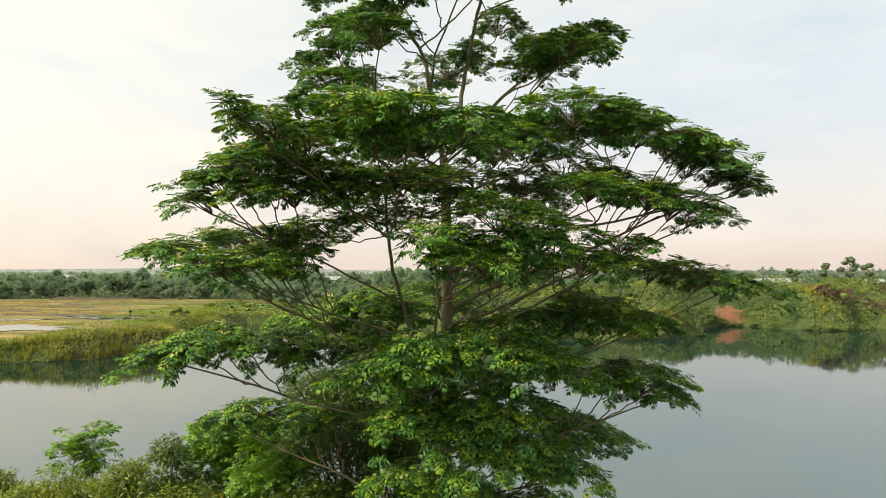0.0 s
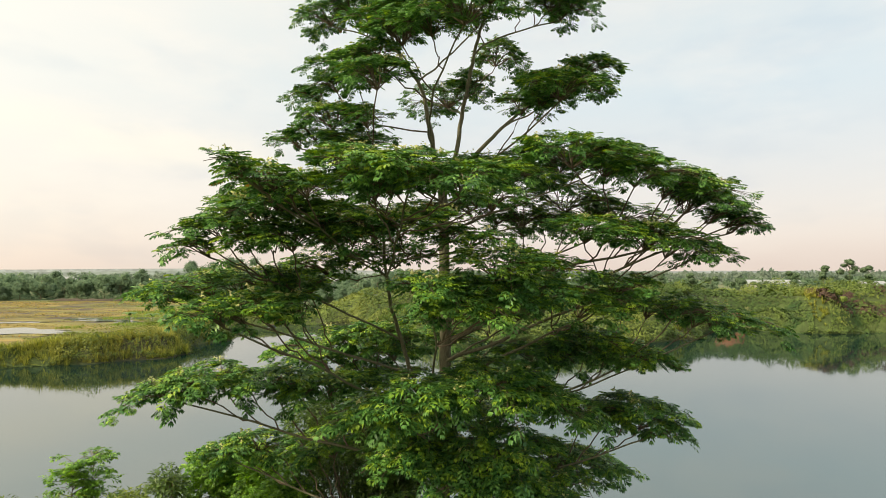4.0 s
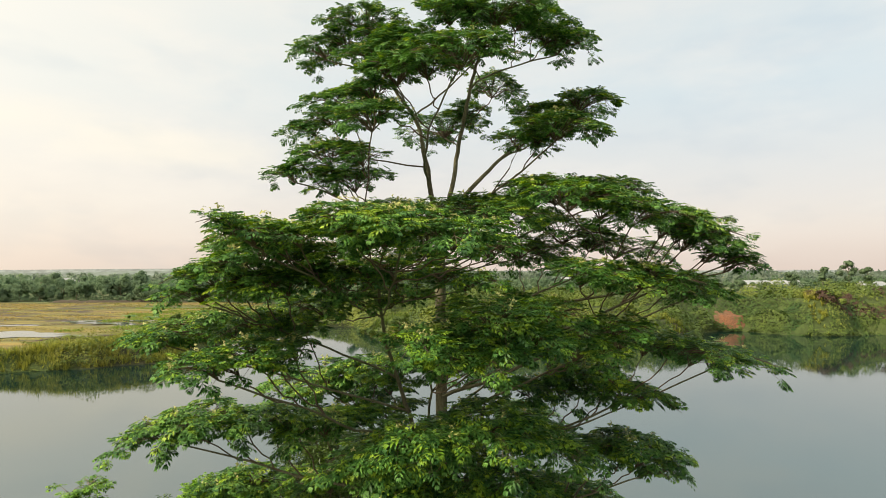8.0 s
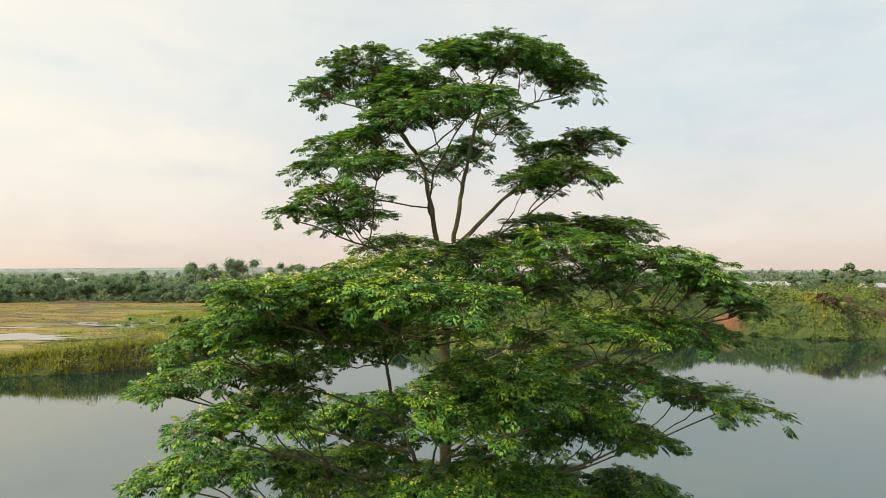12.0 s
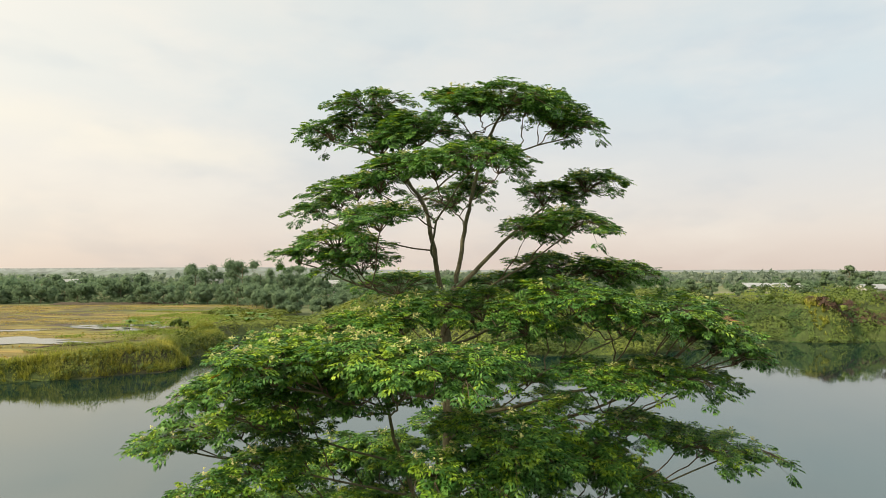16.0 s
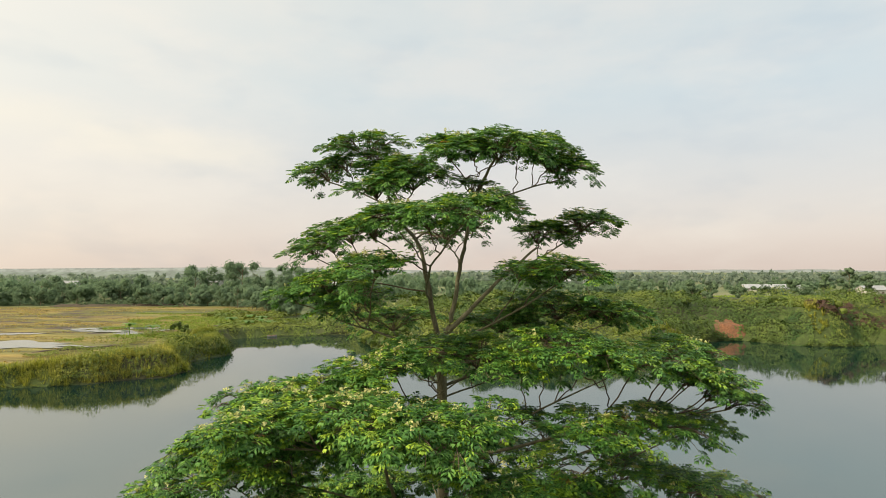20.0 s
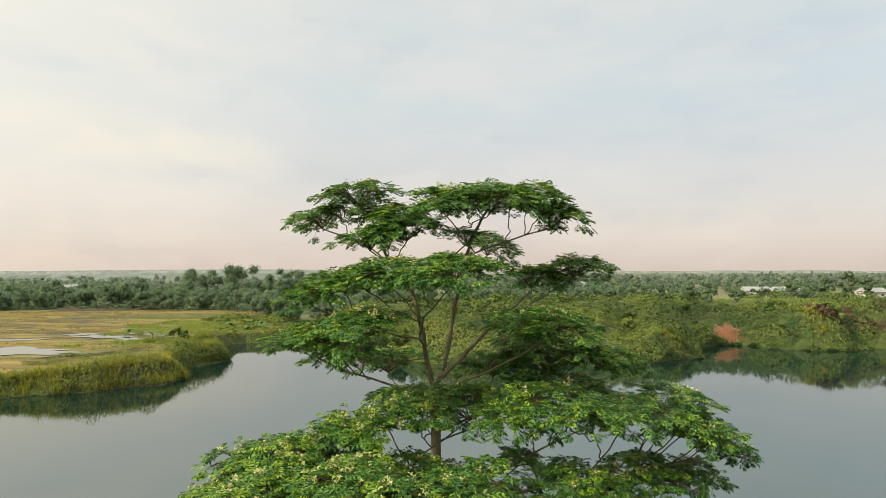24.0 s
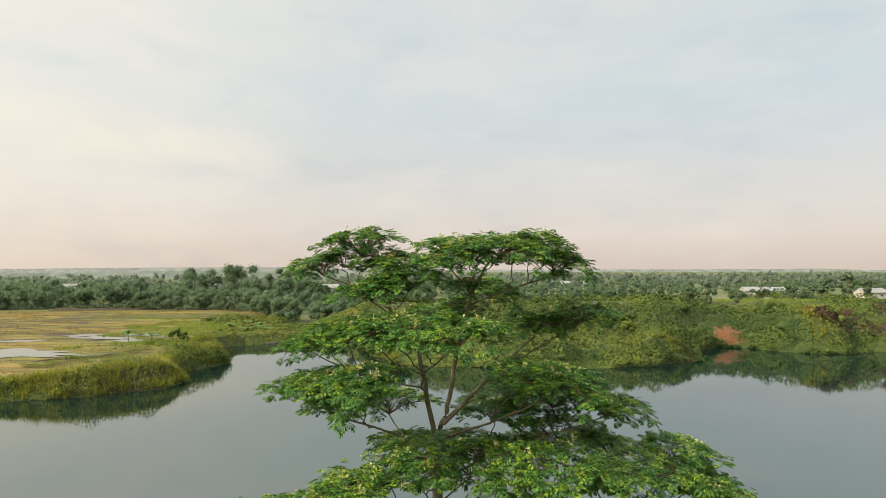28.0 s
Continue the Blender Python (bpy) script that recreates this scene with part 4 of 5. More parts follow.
def banana_plant(x, y, h, seed, leaves=6, ln=1.6, name="banana_plant"):
    rng = np.random.RandomState(seed)
    base = float(height(np.array([x]), np.array([y]))[0])
    thing = tagged(new(name), "banana plant with broad arching green leaves", "banana plant")
    thing.location = (x, y, base)
    P = bend((0, 0, -0.2), (0, 0, h), 0, 5)
    mesh_object("stalk", *tube(P, np.linspace(0.15, 0.08, 5), 8), BANANA, thing, smooth=True)
    for i in range(leaves):
        a = i * 2.4 + rng.rand()
        s = np.linspace(0, 1, 9)
        cx, cz = ln * 0.85 * s, h * 0.85 + ln * (1.15 * s - 1.05 * s * s)
        wd = 0.24 * ln * np.sin(np.pi * np.clip(s * 0.93 + 0.07, 0, 1)) ** 0.6
        V = []
        for X, Zz, w in zip(cx, cz, wd):
            V += [(X, w, Zz + 0.04), (X, 0, Zz), (X, -w, Zz + 0.04)]
        V = np.array(V) @ np.array([[math.cos(a), math.sin(a), 0], [-math.sin(a), math.cos(a), 0], [0, 0, 1]])
        F = []
        for k in range(8):
            F += [(3 * k, 3 * k + 1, 3 * k + 4, 3 * k + 3), (3 * k + 1, 3 * k + 2, 3 * k + 5, 3 * k + 4)]
        mesh_object("leaf", V, F, BANANA, thing, smooth=True)
    return thing


banana_plant(-4.9, 15.6, 1.9, 3, 6, 1.0)
banana_plant(-2.9, 15.4, 1.8, 5, 5, 0.9)


# ---------------------------------------------------------------- far side of the lake
def tufts(n, box, test, size, lift, mat, name, label, category, seed):
    """Sprays of foliage scattered over rough ground, thick enough to hide it."""
    rng = np.random.RandomState(seed)
    x, y = rng.uniform(box[0], box[1], n * 6), rng.uniform(box[2], box[3], n * 6)
    d = land(x, y)
    ok = np.flatnonzero(test(x, y, d))[:n]
    x, y, d = x[ok], y[ok], d[ok]
    k = len(x)
    bulk = lambda u, v: np.clip(0.55 + 0.8 * rough(u, v, 6.5) + 0.8 * rough(u, v, 12) + 0.4 * rough(u, v, 2.6), 0.06, 1.5)
    hump = bulk(x, y)
    deep = rng.rand(k) ** 0.4
    z = height(x, y, d) + lift * hump * deep + 0.1
    e = 0.7
    swell = lambda u, v: height(u, v) + lift * bulk(u, v)
    nx, ny = (swell(x - e, y) - swell(x + e, y)) / (2 * e), (swell(x, y - e) - swell(x, y + e)) / (2 * e)
    nrm = np.stack([np.clip(nx, -2, 2), np.clip(ny, -2, 2), np.ones(k)], -1)
    nrm /= np.linalg.norm(nrm, axis=1)[:, None]
    sp = Soup()
    sp.spread(*CARD, facing(nrm, rng.uniform(0.6, 1.4, k) * size, rng, 0.18), np.stack([x, y, z], -1))
    return tagged(sp.object(name, mat), label, category, kind="stuff")


def on_peninsula(x, y, d):
    return (x < -48) & (y > 100) & (y < 196) & (d > 0.1) & (d < 9 + 3 * rough(x, y, 12))


def tussocks(n, each, test, h0, h1, seed, box, name, mat, label, category, width=0.03):
    """Fountains of arching blades, tall in the middle of a clump and drooping round it."""
    rng = np.random.RandomState(seed)
    x, y = rng.uniform(box[0], box[1], n * 8), rng.uniform(box[2], box[3], n * 8)
    ok = np.flatnonzero(test(x, y, land(x, y)))[:n]
    x, y = x[ok], y[ok]
    big = rng.uniform(h0, h1, len(x)) * np.clip(1.05 + 0.45 * rough(x, y, 7) + 0.25 * rough(x, y, 2.5), 0.3, 1.7)
    c = np.repeat(np.arange(len(x)), each)
    k = len(c)
    a, lean = rng.rand(k) * 6.283, rng.uniform(0.25, 1.25, k)
    h = big[c] * rng.uniform(0.6, 1.05, k)
    ux, uy = np.cos(a), np.sin(a)
    px, py = x[c] + ux * 0.12 * h * rng.rand(k), y[c] + uy * 0.12 * h * rng.rand(k)
    pz = height(px, py)
    w = width * rng.uniform(0.6, 1.5, k)
    sx, sy = -uy * w, ux * w
    out = h * lean
    rows = []
    for q, f in ((0.0, 1.0), (0.55, 0.9), (1.0, 0.12)):
        o, up = out * 0.62 * q ** 1.5, h * (1.15 - 0.35 * lean) * q - 0.42 * out * q * q
        for sgn in (1, -1):
            rows.append(np.stack([px + ux * o + sgn * sx * f, py + uy * o + sgn * sy * f, pz - 0.1 + up], -1))
    V = np.stack(rows, 1).reshape(-1, 3)
    F = (np.arange(k)[:, None, None] * 6 + np.array([[[0, 1, 3, 2], [2, 3, 5, 4]]])).reshape(-1, 4)
    return tagged(mesh_object(name, V, F, mat), label, category, kind="stuff")


tussocks(3400, 28, lambda x, y, d: on_peninsula(x, y, d), 1.3, 2.5, 31, (-150, -48, 105, 196), "reed_belt", REED, "tall yellow-green reeds along the marsh's edge", "reeds", 0.030)
# low growth in the darker scrub colour, which paints shade below the reeds
tufts(11000, (-112, -48, 105, 200), lambda x, y, d: (x < -48) & (d > -0.5) & (d < 2.6), 0.32, 1.9, SHRUB, "reed_scrub", "leafy growth at the foot of the reeds, dark in place of shade", "scrub", 58)


def dry_ground(x, y):
    ok = np.ones(x.shape, bool)
    for px, py, rx, ry in POOLS:
        ok &= np.hypot((x - px) / rx, (y - py) / ry) > 1.15
    return ok


tufts(20000, (-150, -48, 105, 200), lambda x, y, d: on_peninsula(x, y, d) & (rough(x, y, 8) > -0.30), 0.30, 2.6, REED_BUSH, "reed_scrub", "leafy green growth among the reeds", "scrub", 47)
blades(30000, lambda x, y, d: (x < -50 - 0.25 * (y - 190) * (y > 190)) & (d > 8) & (rough(x * 0.5, y, 7) > -0.1) & dry_ground(x, y), 0.12, 0.42, 0.16, 32, (-290, -50, 120, 350), "marsh_sedge", SEDGE, "low golden sedge over the marsh field", "sedge", 1.4)


blades(14000, lambda x, y, d: (d > 5) & (np.abs(x + 92 + 0.25 * (y - 200)) < 24 + 8 * rough(x, y, 20)) & (rough(x * 0.4, y, 9) > -0.15) & dry_ground(x, y), 0.25, 0.7, 0.10, 54, (-150, -55, 178, 300), "wet_grass", MEADOW, "bright green grass over the wet part of the marsh", "grass", 0.7)


def dyke(points, width, rise, label, seed):
    """A low uneven earth dyke along a line of points."""
    rng = np.random.RandomState(seed)
    P = np.array(points, float)
    at = np.concatenate([[0], np.cumsum(np.hypot(*np.diff(P, axis=0).T))])
    t = np.arange(0, at[-1], 1.2)
    X, Y = np.interp(t, at, P[:, 0]), np.interp(t, at, P[:, 1])
    T = np.stack([np.gradient(X), np.gradient(Y)], -1)
    T /= np.linalg.norm(T, axis=1)[:, None]
    base = height(X, Y)
    low = np.minimum(1, np.minimum(np.arange(len(t)), np.arange(len(t))[::-1]) / 4 + 0.1)
    V = []
    for off, up in ((-1, -0.2), (-0.45, 0.85), (0.4, 1.0), (1, -0.2)):
        o = width * off * rng.uniform(0.7, 1.3, len(t))
        V.append(np.stack([X - T[:, 1] * o, Y + T[:, 0] * o, base + rise * up * (low * rng.uniform(0.6, 1.2, len(t)) if up > 0 else 1)], -1))
    n = len(t)
    V = np.concatenate(V)
    F = np.concatenate([np.stack([np.arange(n - 1) + o, np.arange(1, n) + o, np.arange(1, n) + n + o, np.arange(n - 1) + n + o], -1) for o in (0, n, 2 * n)])
    tagged(mesh_object("dyke", V, F, MUD, smooth=True), label, "dyke", "dykes in the marsh")


dyke([(-106, 160), (-100, 164), (-94, 170), (-88.5, 175)], 0.5, 0.55, "low dark mud dyke along a marsh pool", 1)
dyke([(-222, 349), (-190, 355), (-156, 359), (-144, 352)], 1.5, 1.4, "long low dark dyke behind the marsh", 2)
dyke([(-88, 231), (-82, 228), (-76, 225)], 0.8, 1.1, "short brown earth dyke beside the inlet", 3)


def mud_patches():
    """Dark bare strips between the golden sedge, lying flat."""
    rng = np.random.RandomState(8)
    sp = Soup()
    for _ in range(150):
        y = rng.uniform(205, 345)
        x = rng.uniform(-0.78 * y, -0.48 * y - 10)
        if not dry_ground(np.array([x]), np.array([y]))[0] or x > -95 - 0.2 * (y - 200):
            continue
        a = np.linspace(0, 2 * np.pi, 14, endpoint=False)
        r = 1 + 0.35 * np.sin(2 * a + rng.rand() * 6) + 0.25 * np.sin(5 * a + rng.rand() * 6)
        px, py = x + rng.uniform(2.0, 6.5) * r * np.cos(a), y + rng.uniform(0.8, 1.8) * r * np.sin(a)
        rim = np.stack([px, py, height(px, py) + 0.02], -1)
        V = np.concatenate([[(x, y, float(height(np.array([x]), np.array([y]))[0]) + 0.14)], rim])
        sp.add(V, np.array([(0, 1 + i, 1 + (i + 1) % 14) for i in range(14)]))
    tagged(sp.object("mud", MUD), "dark bare mud between the golden sedge", "mud", kind="stuff")


mud_patches()


def scarred(x, y):
    return (np.hypot(x - 92, (y - 198) * 0.95) < 4.8) & (rough(x, y, 3) + 0.5 * rough(x, y, 1.5) > -0.18)


tufts(5000, (-74, -22, 194, 226), lambda x, y, d: (d > -0.4) & (d < 7), 0.42, 1.3, SHRUB_GRASS, "scrub", "low green growth round the inlet", "scrub", 59)


def spit(x, y):
    """Reed-grown slopes that stand out bright from the scrub."""
    return (np.hypot((x + 17) / 8, (y - 178) / 15) < 1) | ((np.abs((x - 63) + 0.5 * (y - 172)) < 3.2) & (y < 188)) | ((np.abs(x - 112 - 0.4 * (y - 182)) < 2.6) & (y < 200))


def brushy(x, y, d):
    return ~spit(x, y) & (d > -0.4) & (x > -30) & (y > 150) & (y < 300) & ~scarred(x, y) & (rough(x, y, 17) + 0.5 * rough(x, y, 6) > -0.22)


def grassy(x, y, d):
    return ~spit(x, y) & (d > -0.2) & (x > -32) & (y > 150) & (y < 300) & ~scarred(x, y) & (rough(x, y, 17) + 0.5 * rough(x, y, 6) < -0.15 - 0.25 * (x > 75))


tufts(26000, (-32, 180, 150, 240), grassy, 0.50, 2.6, SHRUB_GRASS, "scrub", "yellowish leafy growth over the far bank's mounds", "scrub", 55)
tufts(44000, (-30, 180, 150, 240), brushy, 0.66, 3.2, SHRUB, "scrub", "dense green scrub covering the far quarry bank", "scrub", 41)
tussocks(600, 30, grassy, 1.2, 2.4, 42, (-32, 170, 152, 235), "bank_reeds", SHRUB_GRASS, "yellowish tall grass between the scrub", "grass", 0.045)
tussocks(900, 34, lambda x, y, d: (d > 0.1) & spit(x, y), 1.0, 2.2, 53, (-30, 130, 152, 200), "bank_reeds", REED, "bright yellow-green reeds on spits of the far bank", "reeds", 0.045)
tufts(20000, (-30, 175, 150, 212), lambda x, y, d: (d > -0.9) & (d < 4.0) & ~scarred(x, y) & ~(spit(x, y) & (d > 1)), 0.55, 1.9, SHRUB, "scrub", "overhanging scrub along the waterline", "scrub", 49)
tufts(7000, (-112, -58, 150, 216), lambda x, y, d: (d > 6) & (rough(x, y, 9) + 0.5 * rough(x, y, 4) > -0.05 + 0.02 * (-78 - x)) & dry_ground(x, y), 0.42, 1.0, SHRUB_GRASS, "scrub", "lush green growth over the wet marsh", "scrub", 50)
tufts(3000, (116, 160, 186, 208), lambda x, y, d: (d > 3) & (d < 16) & (rough(x, y, 6) > -0.2), 0.8, 2.4, DRY_SCRUB, "dry_scrub", "withered red-brown scrub on the far bank", "scrub", 45)
tufts(16000, (-80, 330, 262, 420), lambda x, y, d: (d > 0) & (x > -70 + 0.1 * (y - 260)) & (x < 118) & ((rough(x, y, 25) > -0.15)), 1.5, 2.6, SHRUB, "scrub", "scrub and low trees behind the bank", "scrub", 43)
tufts(9000, (-110, -28, 194, 300), lambda x, y, d: (d > 1) & (x > -66 - 0.45 * (y - 190) + 12 * rough(x, y, 13)) & (rough(x, y, 9) > -0.5), 1.0, 1.8, SHRUB_GRASS, "scrub", "green scrub behind the inlet", "scrub", 44)


blades(9000, lambda x, y, d: (d > 30) & (rough(x, y, 15) > -0.5), 0.5, 1.0, 0.22, 48, (124, 310, 262, 372), "meadow", MEADOW, "light green meadow behind the far bank", "meadow", 0.6)


def crown(rng, h, r, n, size, flat=0.7, low=0.5):
    """Sprays of foliage in lobes: local points of a crown over a trunk of height h."""
    lobes = rng.randint(5, 9)
    c = np.stack([rng.normal(0, 0.45, lobes) * r, rng.normal(0, 0.45, lobes) * r, h * rng.uniform(low, 0.90, lobes)], -1)
    rad = r * rng.uniform(0.40, 0.65, lobes)
    who = rng.randint(0, lobes, n)
    d = rng.normal(0, 1, (n, 3))
    d /= np.linalg.norm(d, axis=1)[:, None]
    p = c[who] + d * (rad[who] * (1 - 0.5 * rng.rand(n) ** 2))[:, None] * [1, 1, flat]
    core = rng.rand(n) < 0.35  # larger sprays deep inside close the crown
    p[core] = c[who[core]] + (p[core] - c[who[core]]) * 0.6
    return p, facing(d, rng.uniform(0.7, 1.4, n) * size * np.where(core, 2.0, 1.0), rng, 0.18)


def far_tree(x, y, h, r, n, size, mat, label, seed, flat=0.7, group="", bare=0.45):
    rng = np.random.RandomState(seed)
    base = float(height(np.array([x]), np.array([y]))[0])
    thing = tagged(new("tree"), label, "tree", group)
    thing.location = (x, y, base)
    st = Soup()
    st.add(*tube(bend((0, 0, -0.4), (0.2, 0, h * 0.75), 0, 6, 0.08, rng), np.linspace(0.022 * h, 0.008 * h, 6), 7))
    for _ in range(6):
        a = rng.rand() * 6.3
        o = np.array([0.1, 0, h * rng.uniform(bare, 0.7)])
        st.add(*tube(bend(o, o + np.array([math.cos(a) * r * 0.7, math.sin(a) * r * 0.7, h * 0.16]), 0.2, 5), np.linspace(0.010 * h, 0.003 * h, 5), 5))
    st.object("trunk", BARK, thing, smooth=True)
    p, m = crown(rng, h, r, n, size, flat, max(bare + 0.08, 0.25))
    p[:, 2] = np.maximum(p[:, 2], h * bare)
    sp = Soup()
    sp.spread(*CARD, m, p)
    tagged(sp.object("crown", mat, thing), kind="stuff")
    return thing


def woods(places, hmin, hmax, n, size, mat, name, label, seed):
    rng = np.random.RandomState(seed)
    sp = Soup()
    P = np.array(places, float)
    Z = height(P[:, 0], P[:, 1])
    for (x, y), z in zip(P, Z):
        h = rng.uniform(hmin, hmax)
        p, m = crown(rng, h, h * rng.uniform(0.30, 0.50), n, size, 0.85, 0.25)
        sp.spread(*CARD, m, p + np.array([x, y, z]))
    return tagged(sp.object(name, mat), label, "woods", kind="stuff")


rw = np.random.RandomState(77)
# the umbrella trees on the right bank
for i, (x, y, h, r) in enumerate([(162, 246, 13.0, 2.8), (154, 250, 11.8, 2.2), (143.5, 252, 11.0, 2.9), (172, 250, 11.0, 2.4), (104, 258, 8.5, 2.6), (110, 254, 7.5, 2.4), (126, 262, 8, 2.4), (93, 262, 7.5, 2.5), (196, 380, 7, 3.2), (210, 384, 6, 3.4), (183, 382, 8, 3), (222, 380, 7, 3), (203, 378, 5, 2.6), (232, 372, 9, 3.5)]):
    far_tree(x, y, h, r, 900 if i < 4 else 600, 0.6 if i < 4 else 0.75, DARK_CROWN, "dark round-topped tree standing behind the far bank", 60 + i, 0.65, "trees behind the far bank", 0.30 if i < 4 else 0.2)
# rounded bushes that stand out of the scrub on the far bank
for i in range(34):
    for _ in range(40):
        x, y = rw.uniform(-14, 172), rw.uniform(166, 248)
        if float(land(np.array([x]), np.array([y]))[0]) > 3 and not scarred(np.array([x]), np.array([y]))[0] and math.hypot(x - 94, y - 200) > 9:
            break
    h = rw.uniform(2.4, 4.3)
    far_tree(x, y, h, h * rw.uniform(0.5, 0.75), 330, 0.62, (SHRUB, SHRUB_GRASS, SHRUB)[i % 3], "rounded leafy bush standing in the far bank's scrub", 500 + i, 0.62, "bushes on the far bank", 0.02).name = "bush"
# saplings and bananas on the marsh
for i, (x, y, h, r) in enumerate([(-88, 203, 4.6, 2.2), (-83, 200, 3.4, 1.9), (-74, 176, 3.0, 1.6)]):
    far_tree(x, y, h, r, 120, 0.55, SHRUB, "small tree among the marsh reeds", 80 + i, 0.7, "small marsh trees", 0.3)
for i, (x, y) in enumerate([(-70, 222), (-66, 226), (-74, 238), (-62, 221), (-79, 232), (-68, 233), (-107.5, 213), (-93, 199)]):
    banana_plant(x, y, 2.3 + 0.5 * (i % 3), 90 + i, 8, 3.3)["group"] = "banana plants at the inlet"
# forest edge behind the marsh: single trees, then woods
edge = [(x + rw.uniform(-3, 3), 362 + 6 * math.sin(x * 0.05) + rw.uniform(-5, 5) - 85 * float(ease(np.array([(x + 135) / 70])) [0])) for x in np.arange(-285, -25, 7.5)]
for i, (x, y) in enumerate(edge):
    h = rw.uniform(8, 15.5) * (0.75 if x > -90 else 1)
    far_tree(x, y, h, h * 0.42, 750, 0.85, HAZED_WOOD_LEAF, "broad leafy tree at the forest's edge", 200 + i, 0.85, "trees of the forest edge", 0.06)
tufts(12000, (-300, -20, 345, 380), lambda x, y, d: y > 357 + 6 * np.sin(x * 0.05) - 85 * ease((x + 135) / 70), 1.0, 4.5, HAZED_WOOD_LEAF, "undergrowth", "thick undergrowth along the forest edge", "undergrowth", 46)
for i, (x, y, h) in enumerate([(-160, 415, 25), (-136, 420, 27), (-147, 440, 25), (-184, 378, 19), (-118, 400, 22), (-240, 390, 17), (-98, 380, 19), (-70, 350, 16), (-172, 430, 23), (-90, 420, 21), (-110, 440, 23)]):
    far_tree(x, y, h, h * 0.34, 900, 0.95, HAZED_WOOD_LEAF, "tall round-crowned tree rising over the forest", 300 + i, 0.8, "tall forest trees", 0.3)
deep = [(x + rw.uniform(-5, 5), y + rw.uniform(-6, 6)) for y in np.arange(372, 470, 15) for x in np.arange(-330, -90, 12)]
woods(deep, 8, 15, 75, 1.5, HAZED_WOOD_LEAF, "forest", "forest behind the marsh, its green paled to suggest haze", 5)
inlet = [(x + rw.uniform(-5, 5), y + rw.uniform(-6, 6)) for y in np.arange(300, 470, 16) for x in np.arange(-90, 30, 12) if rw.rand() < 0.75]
woods(inlet, 7, 14, 85, 1.4, HAZED_WOOD_LEAF, "forest", "mixed green woods behind the inlet", 6)
plain = [(x, y) for x, y in zip(rw.uniform(20, 420, 420), rw.uniform(330, 620, 420)) if not (120 < x < 270 and y < 410)]
woods(plain, 4, 8.5, 60, 1.3, HAZED_WOOD_LEAF, "forest", "scattered trees over the plain", 7)
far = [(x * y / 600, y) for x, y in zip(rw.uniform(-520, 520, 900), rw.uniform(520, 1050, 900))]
woods(far, 7, 13, 20, 2.9, HAZED_FAR_LEAF, "far_woods", "far woods with haze painted into pale leaves", 8)


def ridge(y, base, amp, size, mat, seed, label):
    """A long low wooded ridge in the distance, solid."""
    x = np.linspace(-1.1 * y, 1.1 * y, 260)
    z = base + 9 * ease((0.1 * y - x) / (0.5 * y)) + amp * (rough(x + seed * 777, x * 0, size) * 0.7 + rough(x, x * 0 + seed, size / 4) * 0.25 + rough(x, x * 0 + seed, size / 24) * 0.05)
    V = np.concatenate([np.stack([x, x * 0 + y - 60, x * 0 - 5], -1), np.stack([x, x * 0 + y, z], -1), np.stack([x, x * 0 + y + 120, x * 0 - 5], -1)])
    n = len(x)
    F = np.concatenate([np.stack([np.arange(n - 1) + o, np.arange(1, n) + o, np.arange(1, n) + n + o, np.arange(n - 1) + n + o], -1) for o in (0, n)])
    tagged(mesh_object("backdrop", V, F, mat, smooth=True), label, "hills", kind="structure")


ridge(1250, 9, 5, 330, RIDGE_A, 1, "low wooded ridge with haze in its colour")
ridge(2300, 17, 7, 700, RIDGE_B, 2, "faint far ridge, haze put into its colour")


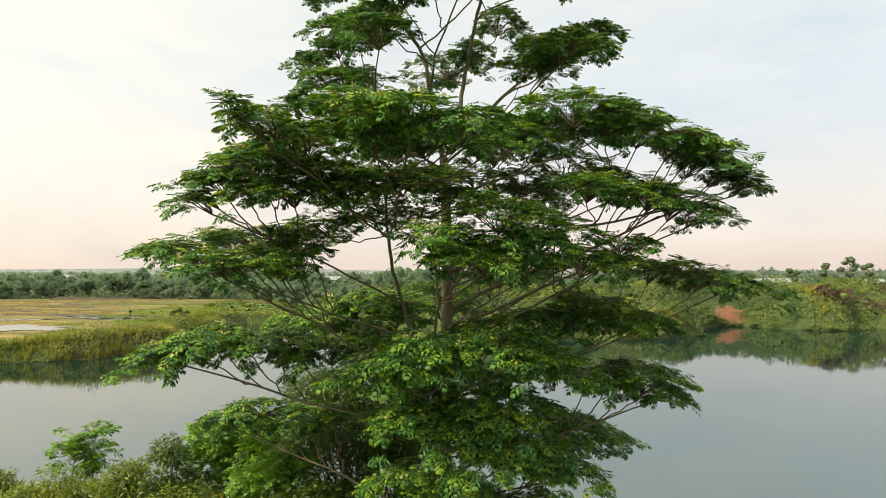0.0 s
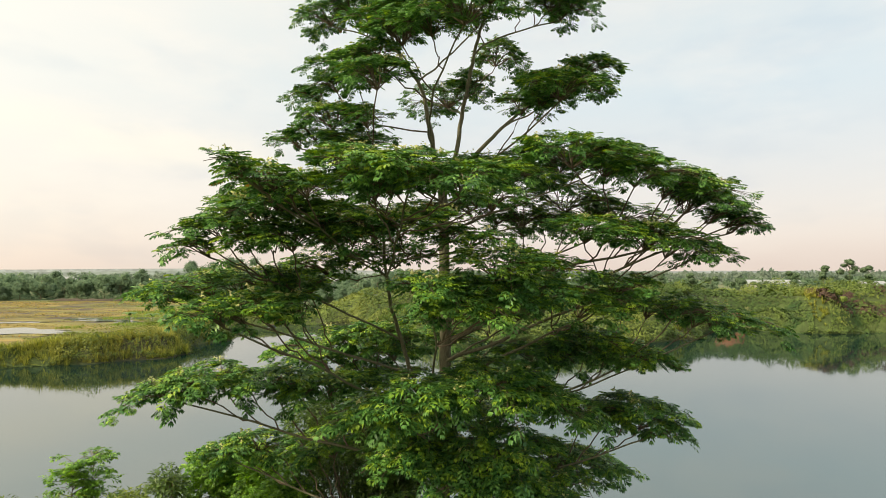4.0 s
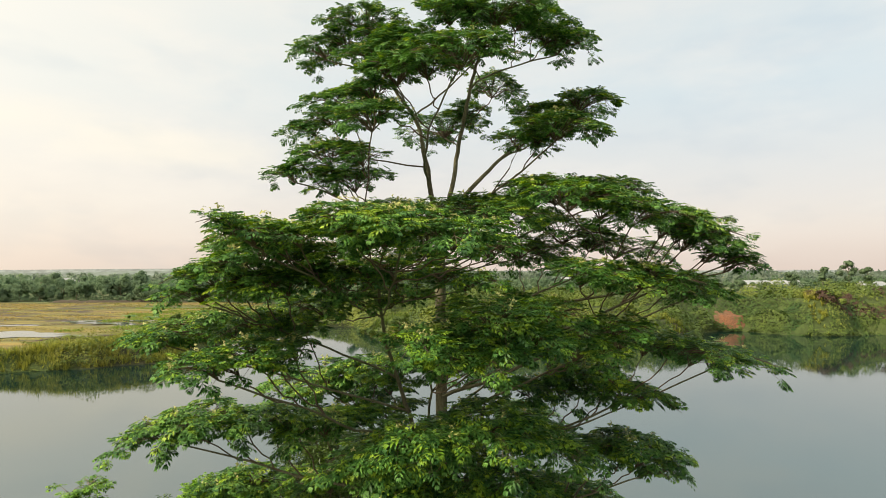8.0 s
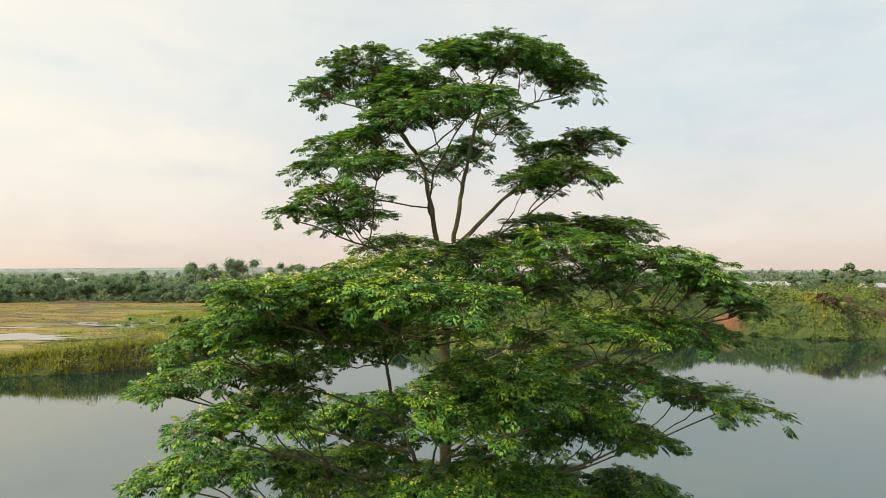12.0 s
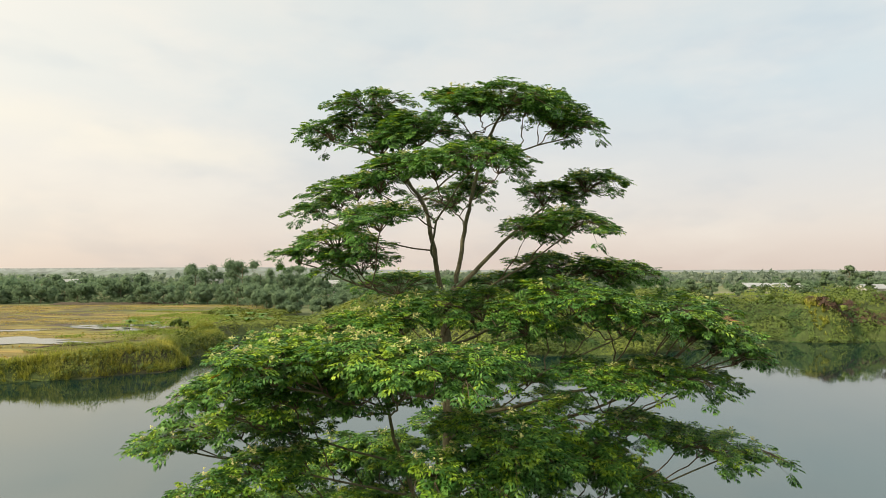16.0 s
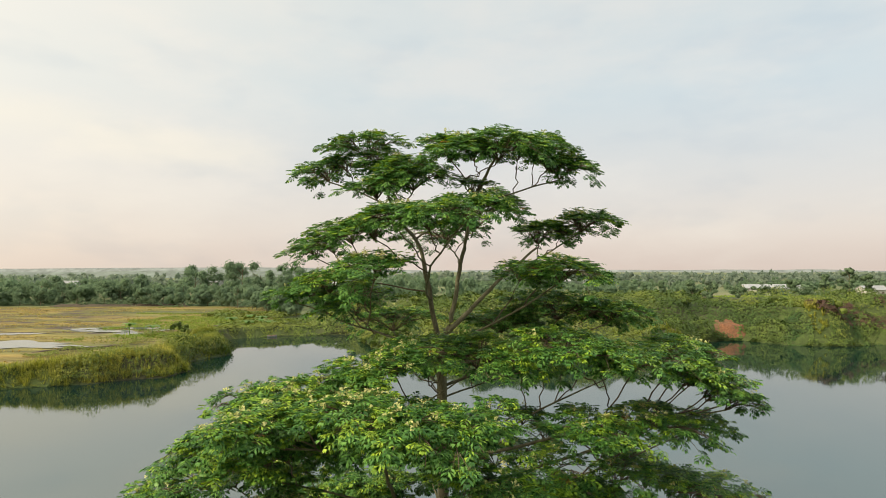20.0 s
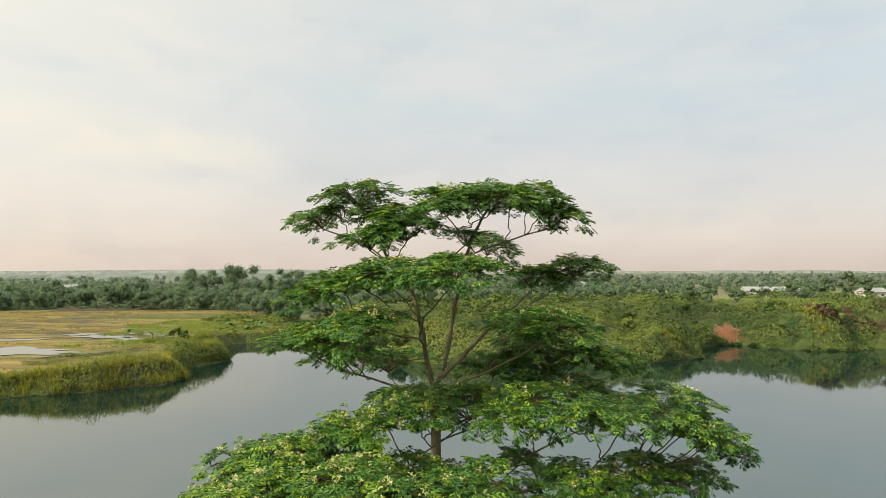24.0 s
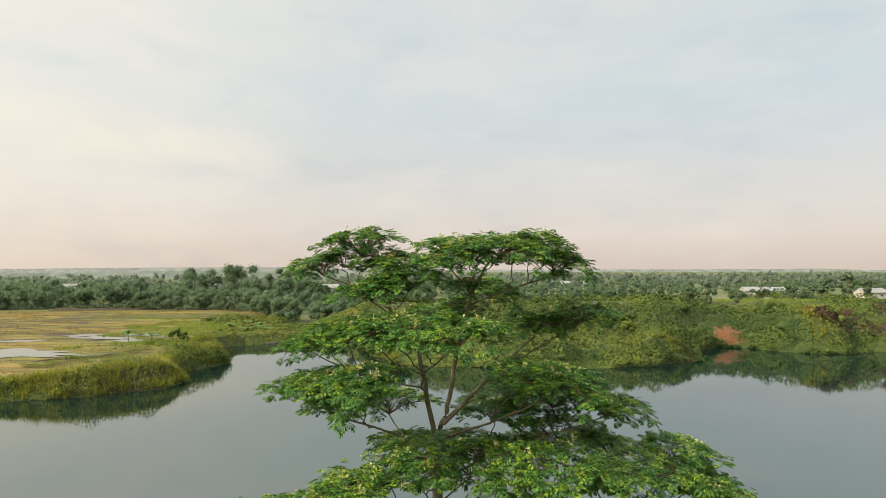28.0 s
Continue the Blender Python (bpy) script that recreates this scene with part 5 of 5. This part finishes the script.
def shed(x, y, length, depth, wall_h, roof_h, turn, roof_mat, label):
    """A long gabled building: walls, two roof slopes, gable ends and windows."""
    base = float(height(np.array([x]), np.array([y]))[0])
    thing = tagged(new("building"), label, "building", "buildings on the plain")
    thing.matrix_basis = pose(x, y, base, 0, 0, turn)
    a, b = length / 2, depth / 2
    bm = bmesh.new()
    bmesh.ops.create_cube(bm, size=1, matrix=Matrix.Translation((0, 0, wall_h / 2)) @ Matrix.Diagonal((length, depth, wall_h, 1)))
    for s in (-1, 1):
        q = [bm.verts.new((s * a, -b, wall_h)), bm.verts.new((s * a, b, wall_h)), bm.verts.new((s * a, 0, wall_h + roof_h * 0.97))]
        bm.faces.new(q)
    part("wall", bm, PLASTER, thing)
    for s in (-1, 1):
        bm = bmesh.new()
        lo = [(-a - 0.6, s * (b + 0.7), wall_h - 0.25), (a + 0.6, s * (b + 0.7), wall_h - 0.25), (a + 0.6, 0, wall_h + roof_h), (-a - 0.6, 0, wall_h + roof_h)]
        vs = [bm.verts.new(p) for p in lo] + [bm.verts.new((p[0], p[1], p[2] + 0.15)) for p in lo]
        for f in ((0, 1, 2, 3), (7, 6, 5, 4), (0, 4, 5, 1), (1, 5, 6, 2), (2, 6, 7, 3), (3, 7, 4, 0)):
            bm.faces.new([vs[k] for k in f])
        part("roof", bm, roof_mat, thing)
    k = max(2, int(length / 6))
    for i in range(k):
        bm = bmesh.new()
        bmesh.ops.create_cube(bm, size=1, matrix=Matrix.Translation((-a + (i + 0.5) * length / k, -b - 0.02, wall_h * 0.55)) @ Matrix.Diagonal((1.6, 0.12, 1.1, 1)))
        part("window", bm, MUD, thing)


shed(211, 398, 34, 14, 5.2, 2.2, -6, SHEET, "long white-roofed warehouse among trees")
shed(112, 560, 36, 16, 5, 2.4, 4, SHEET, "long pale-roofed warehouse among trees")
shed(-86, 455, 20, 10, 8.5, 2.2, 5, SHEET, "pale-roofed building among the forest trees")
shed(-262, 436, 9, 7, 9.5, 2.4, 12, SHEET, "small pale-roofed house among the forest trees")
shed(-166, 448, 11, 8, 11, 2.4, -8, SHEET, "small pale-roofed house on the wooded rise")
shed(272, 392, 16, 9, 4.2, 2.4, 8, SHEET, "low pale-roofed house behind the far bank")


tufts(2600, (176, 236, 366, 384), lambda x, y, d: (x > 0) & (rough(x, y, 9) > -0.55), 1.0, 5.6, DARK_CROWN, "hedge", "dark hedge of shrubs before the warehouse", "hedge", 57)


def boat(x, y, turn):
    """A small rowing boat drawn up at the inlet."""
    thing = tagged(new("boat"), "small white boat with a red rim at the waterline", "boat")
    thing.matrix_basis = pose(x, y, 0.05, 0, 0, turn)
    st = np.linspace(-1, 1, 9)
    half = 0.55 * (1 - np.abs(st) ** 2.5) + 0.05
    V, F = [], []
    for q, w in zip(st, half):
        lift = 0.22 * q * q
        V += [(1.5 * q, -w, 0.42 + lift), (1.5 * q, -w * 0.6, 0.02), (1.5 * q, w * 0.6, 0.02), (1.5 * q, w, 0.42 + lift)]
    for k in range(8):
        for e in range(3):
            F.append((4 * k + e, 4 * k + e + 1, 4 * k + e + 5, 4 * k + e + 4))
    mesh_object("hull", V, F, SHEET, thing, smooth=True)
    for side in (0, 3):
        line = np.array(V)[side::4]
        mesh_object("rim", *tube(line, np.full(9, 0.05), 5), ROOF_RED, thing, "red rim")
    bm = bmesh.new()
    bmesh.ops.create_cube(bm, size=1, matrix=Matrix.Translation((0, 0, 0.3)) @ Matrix.Diagonal((0.3, 0.95, 0.05, 1)))
    part("seat", bm, MUD, thing)


boat(-57.0, 207.5, 20)
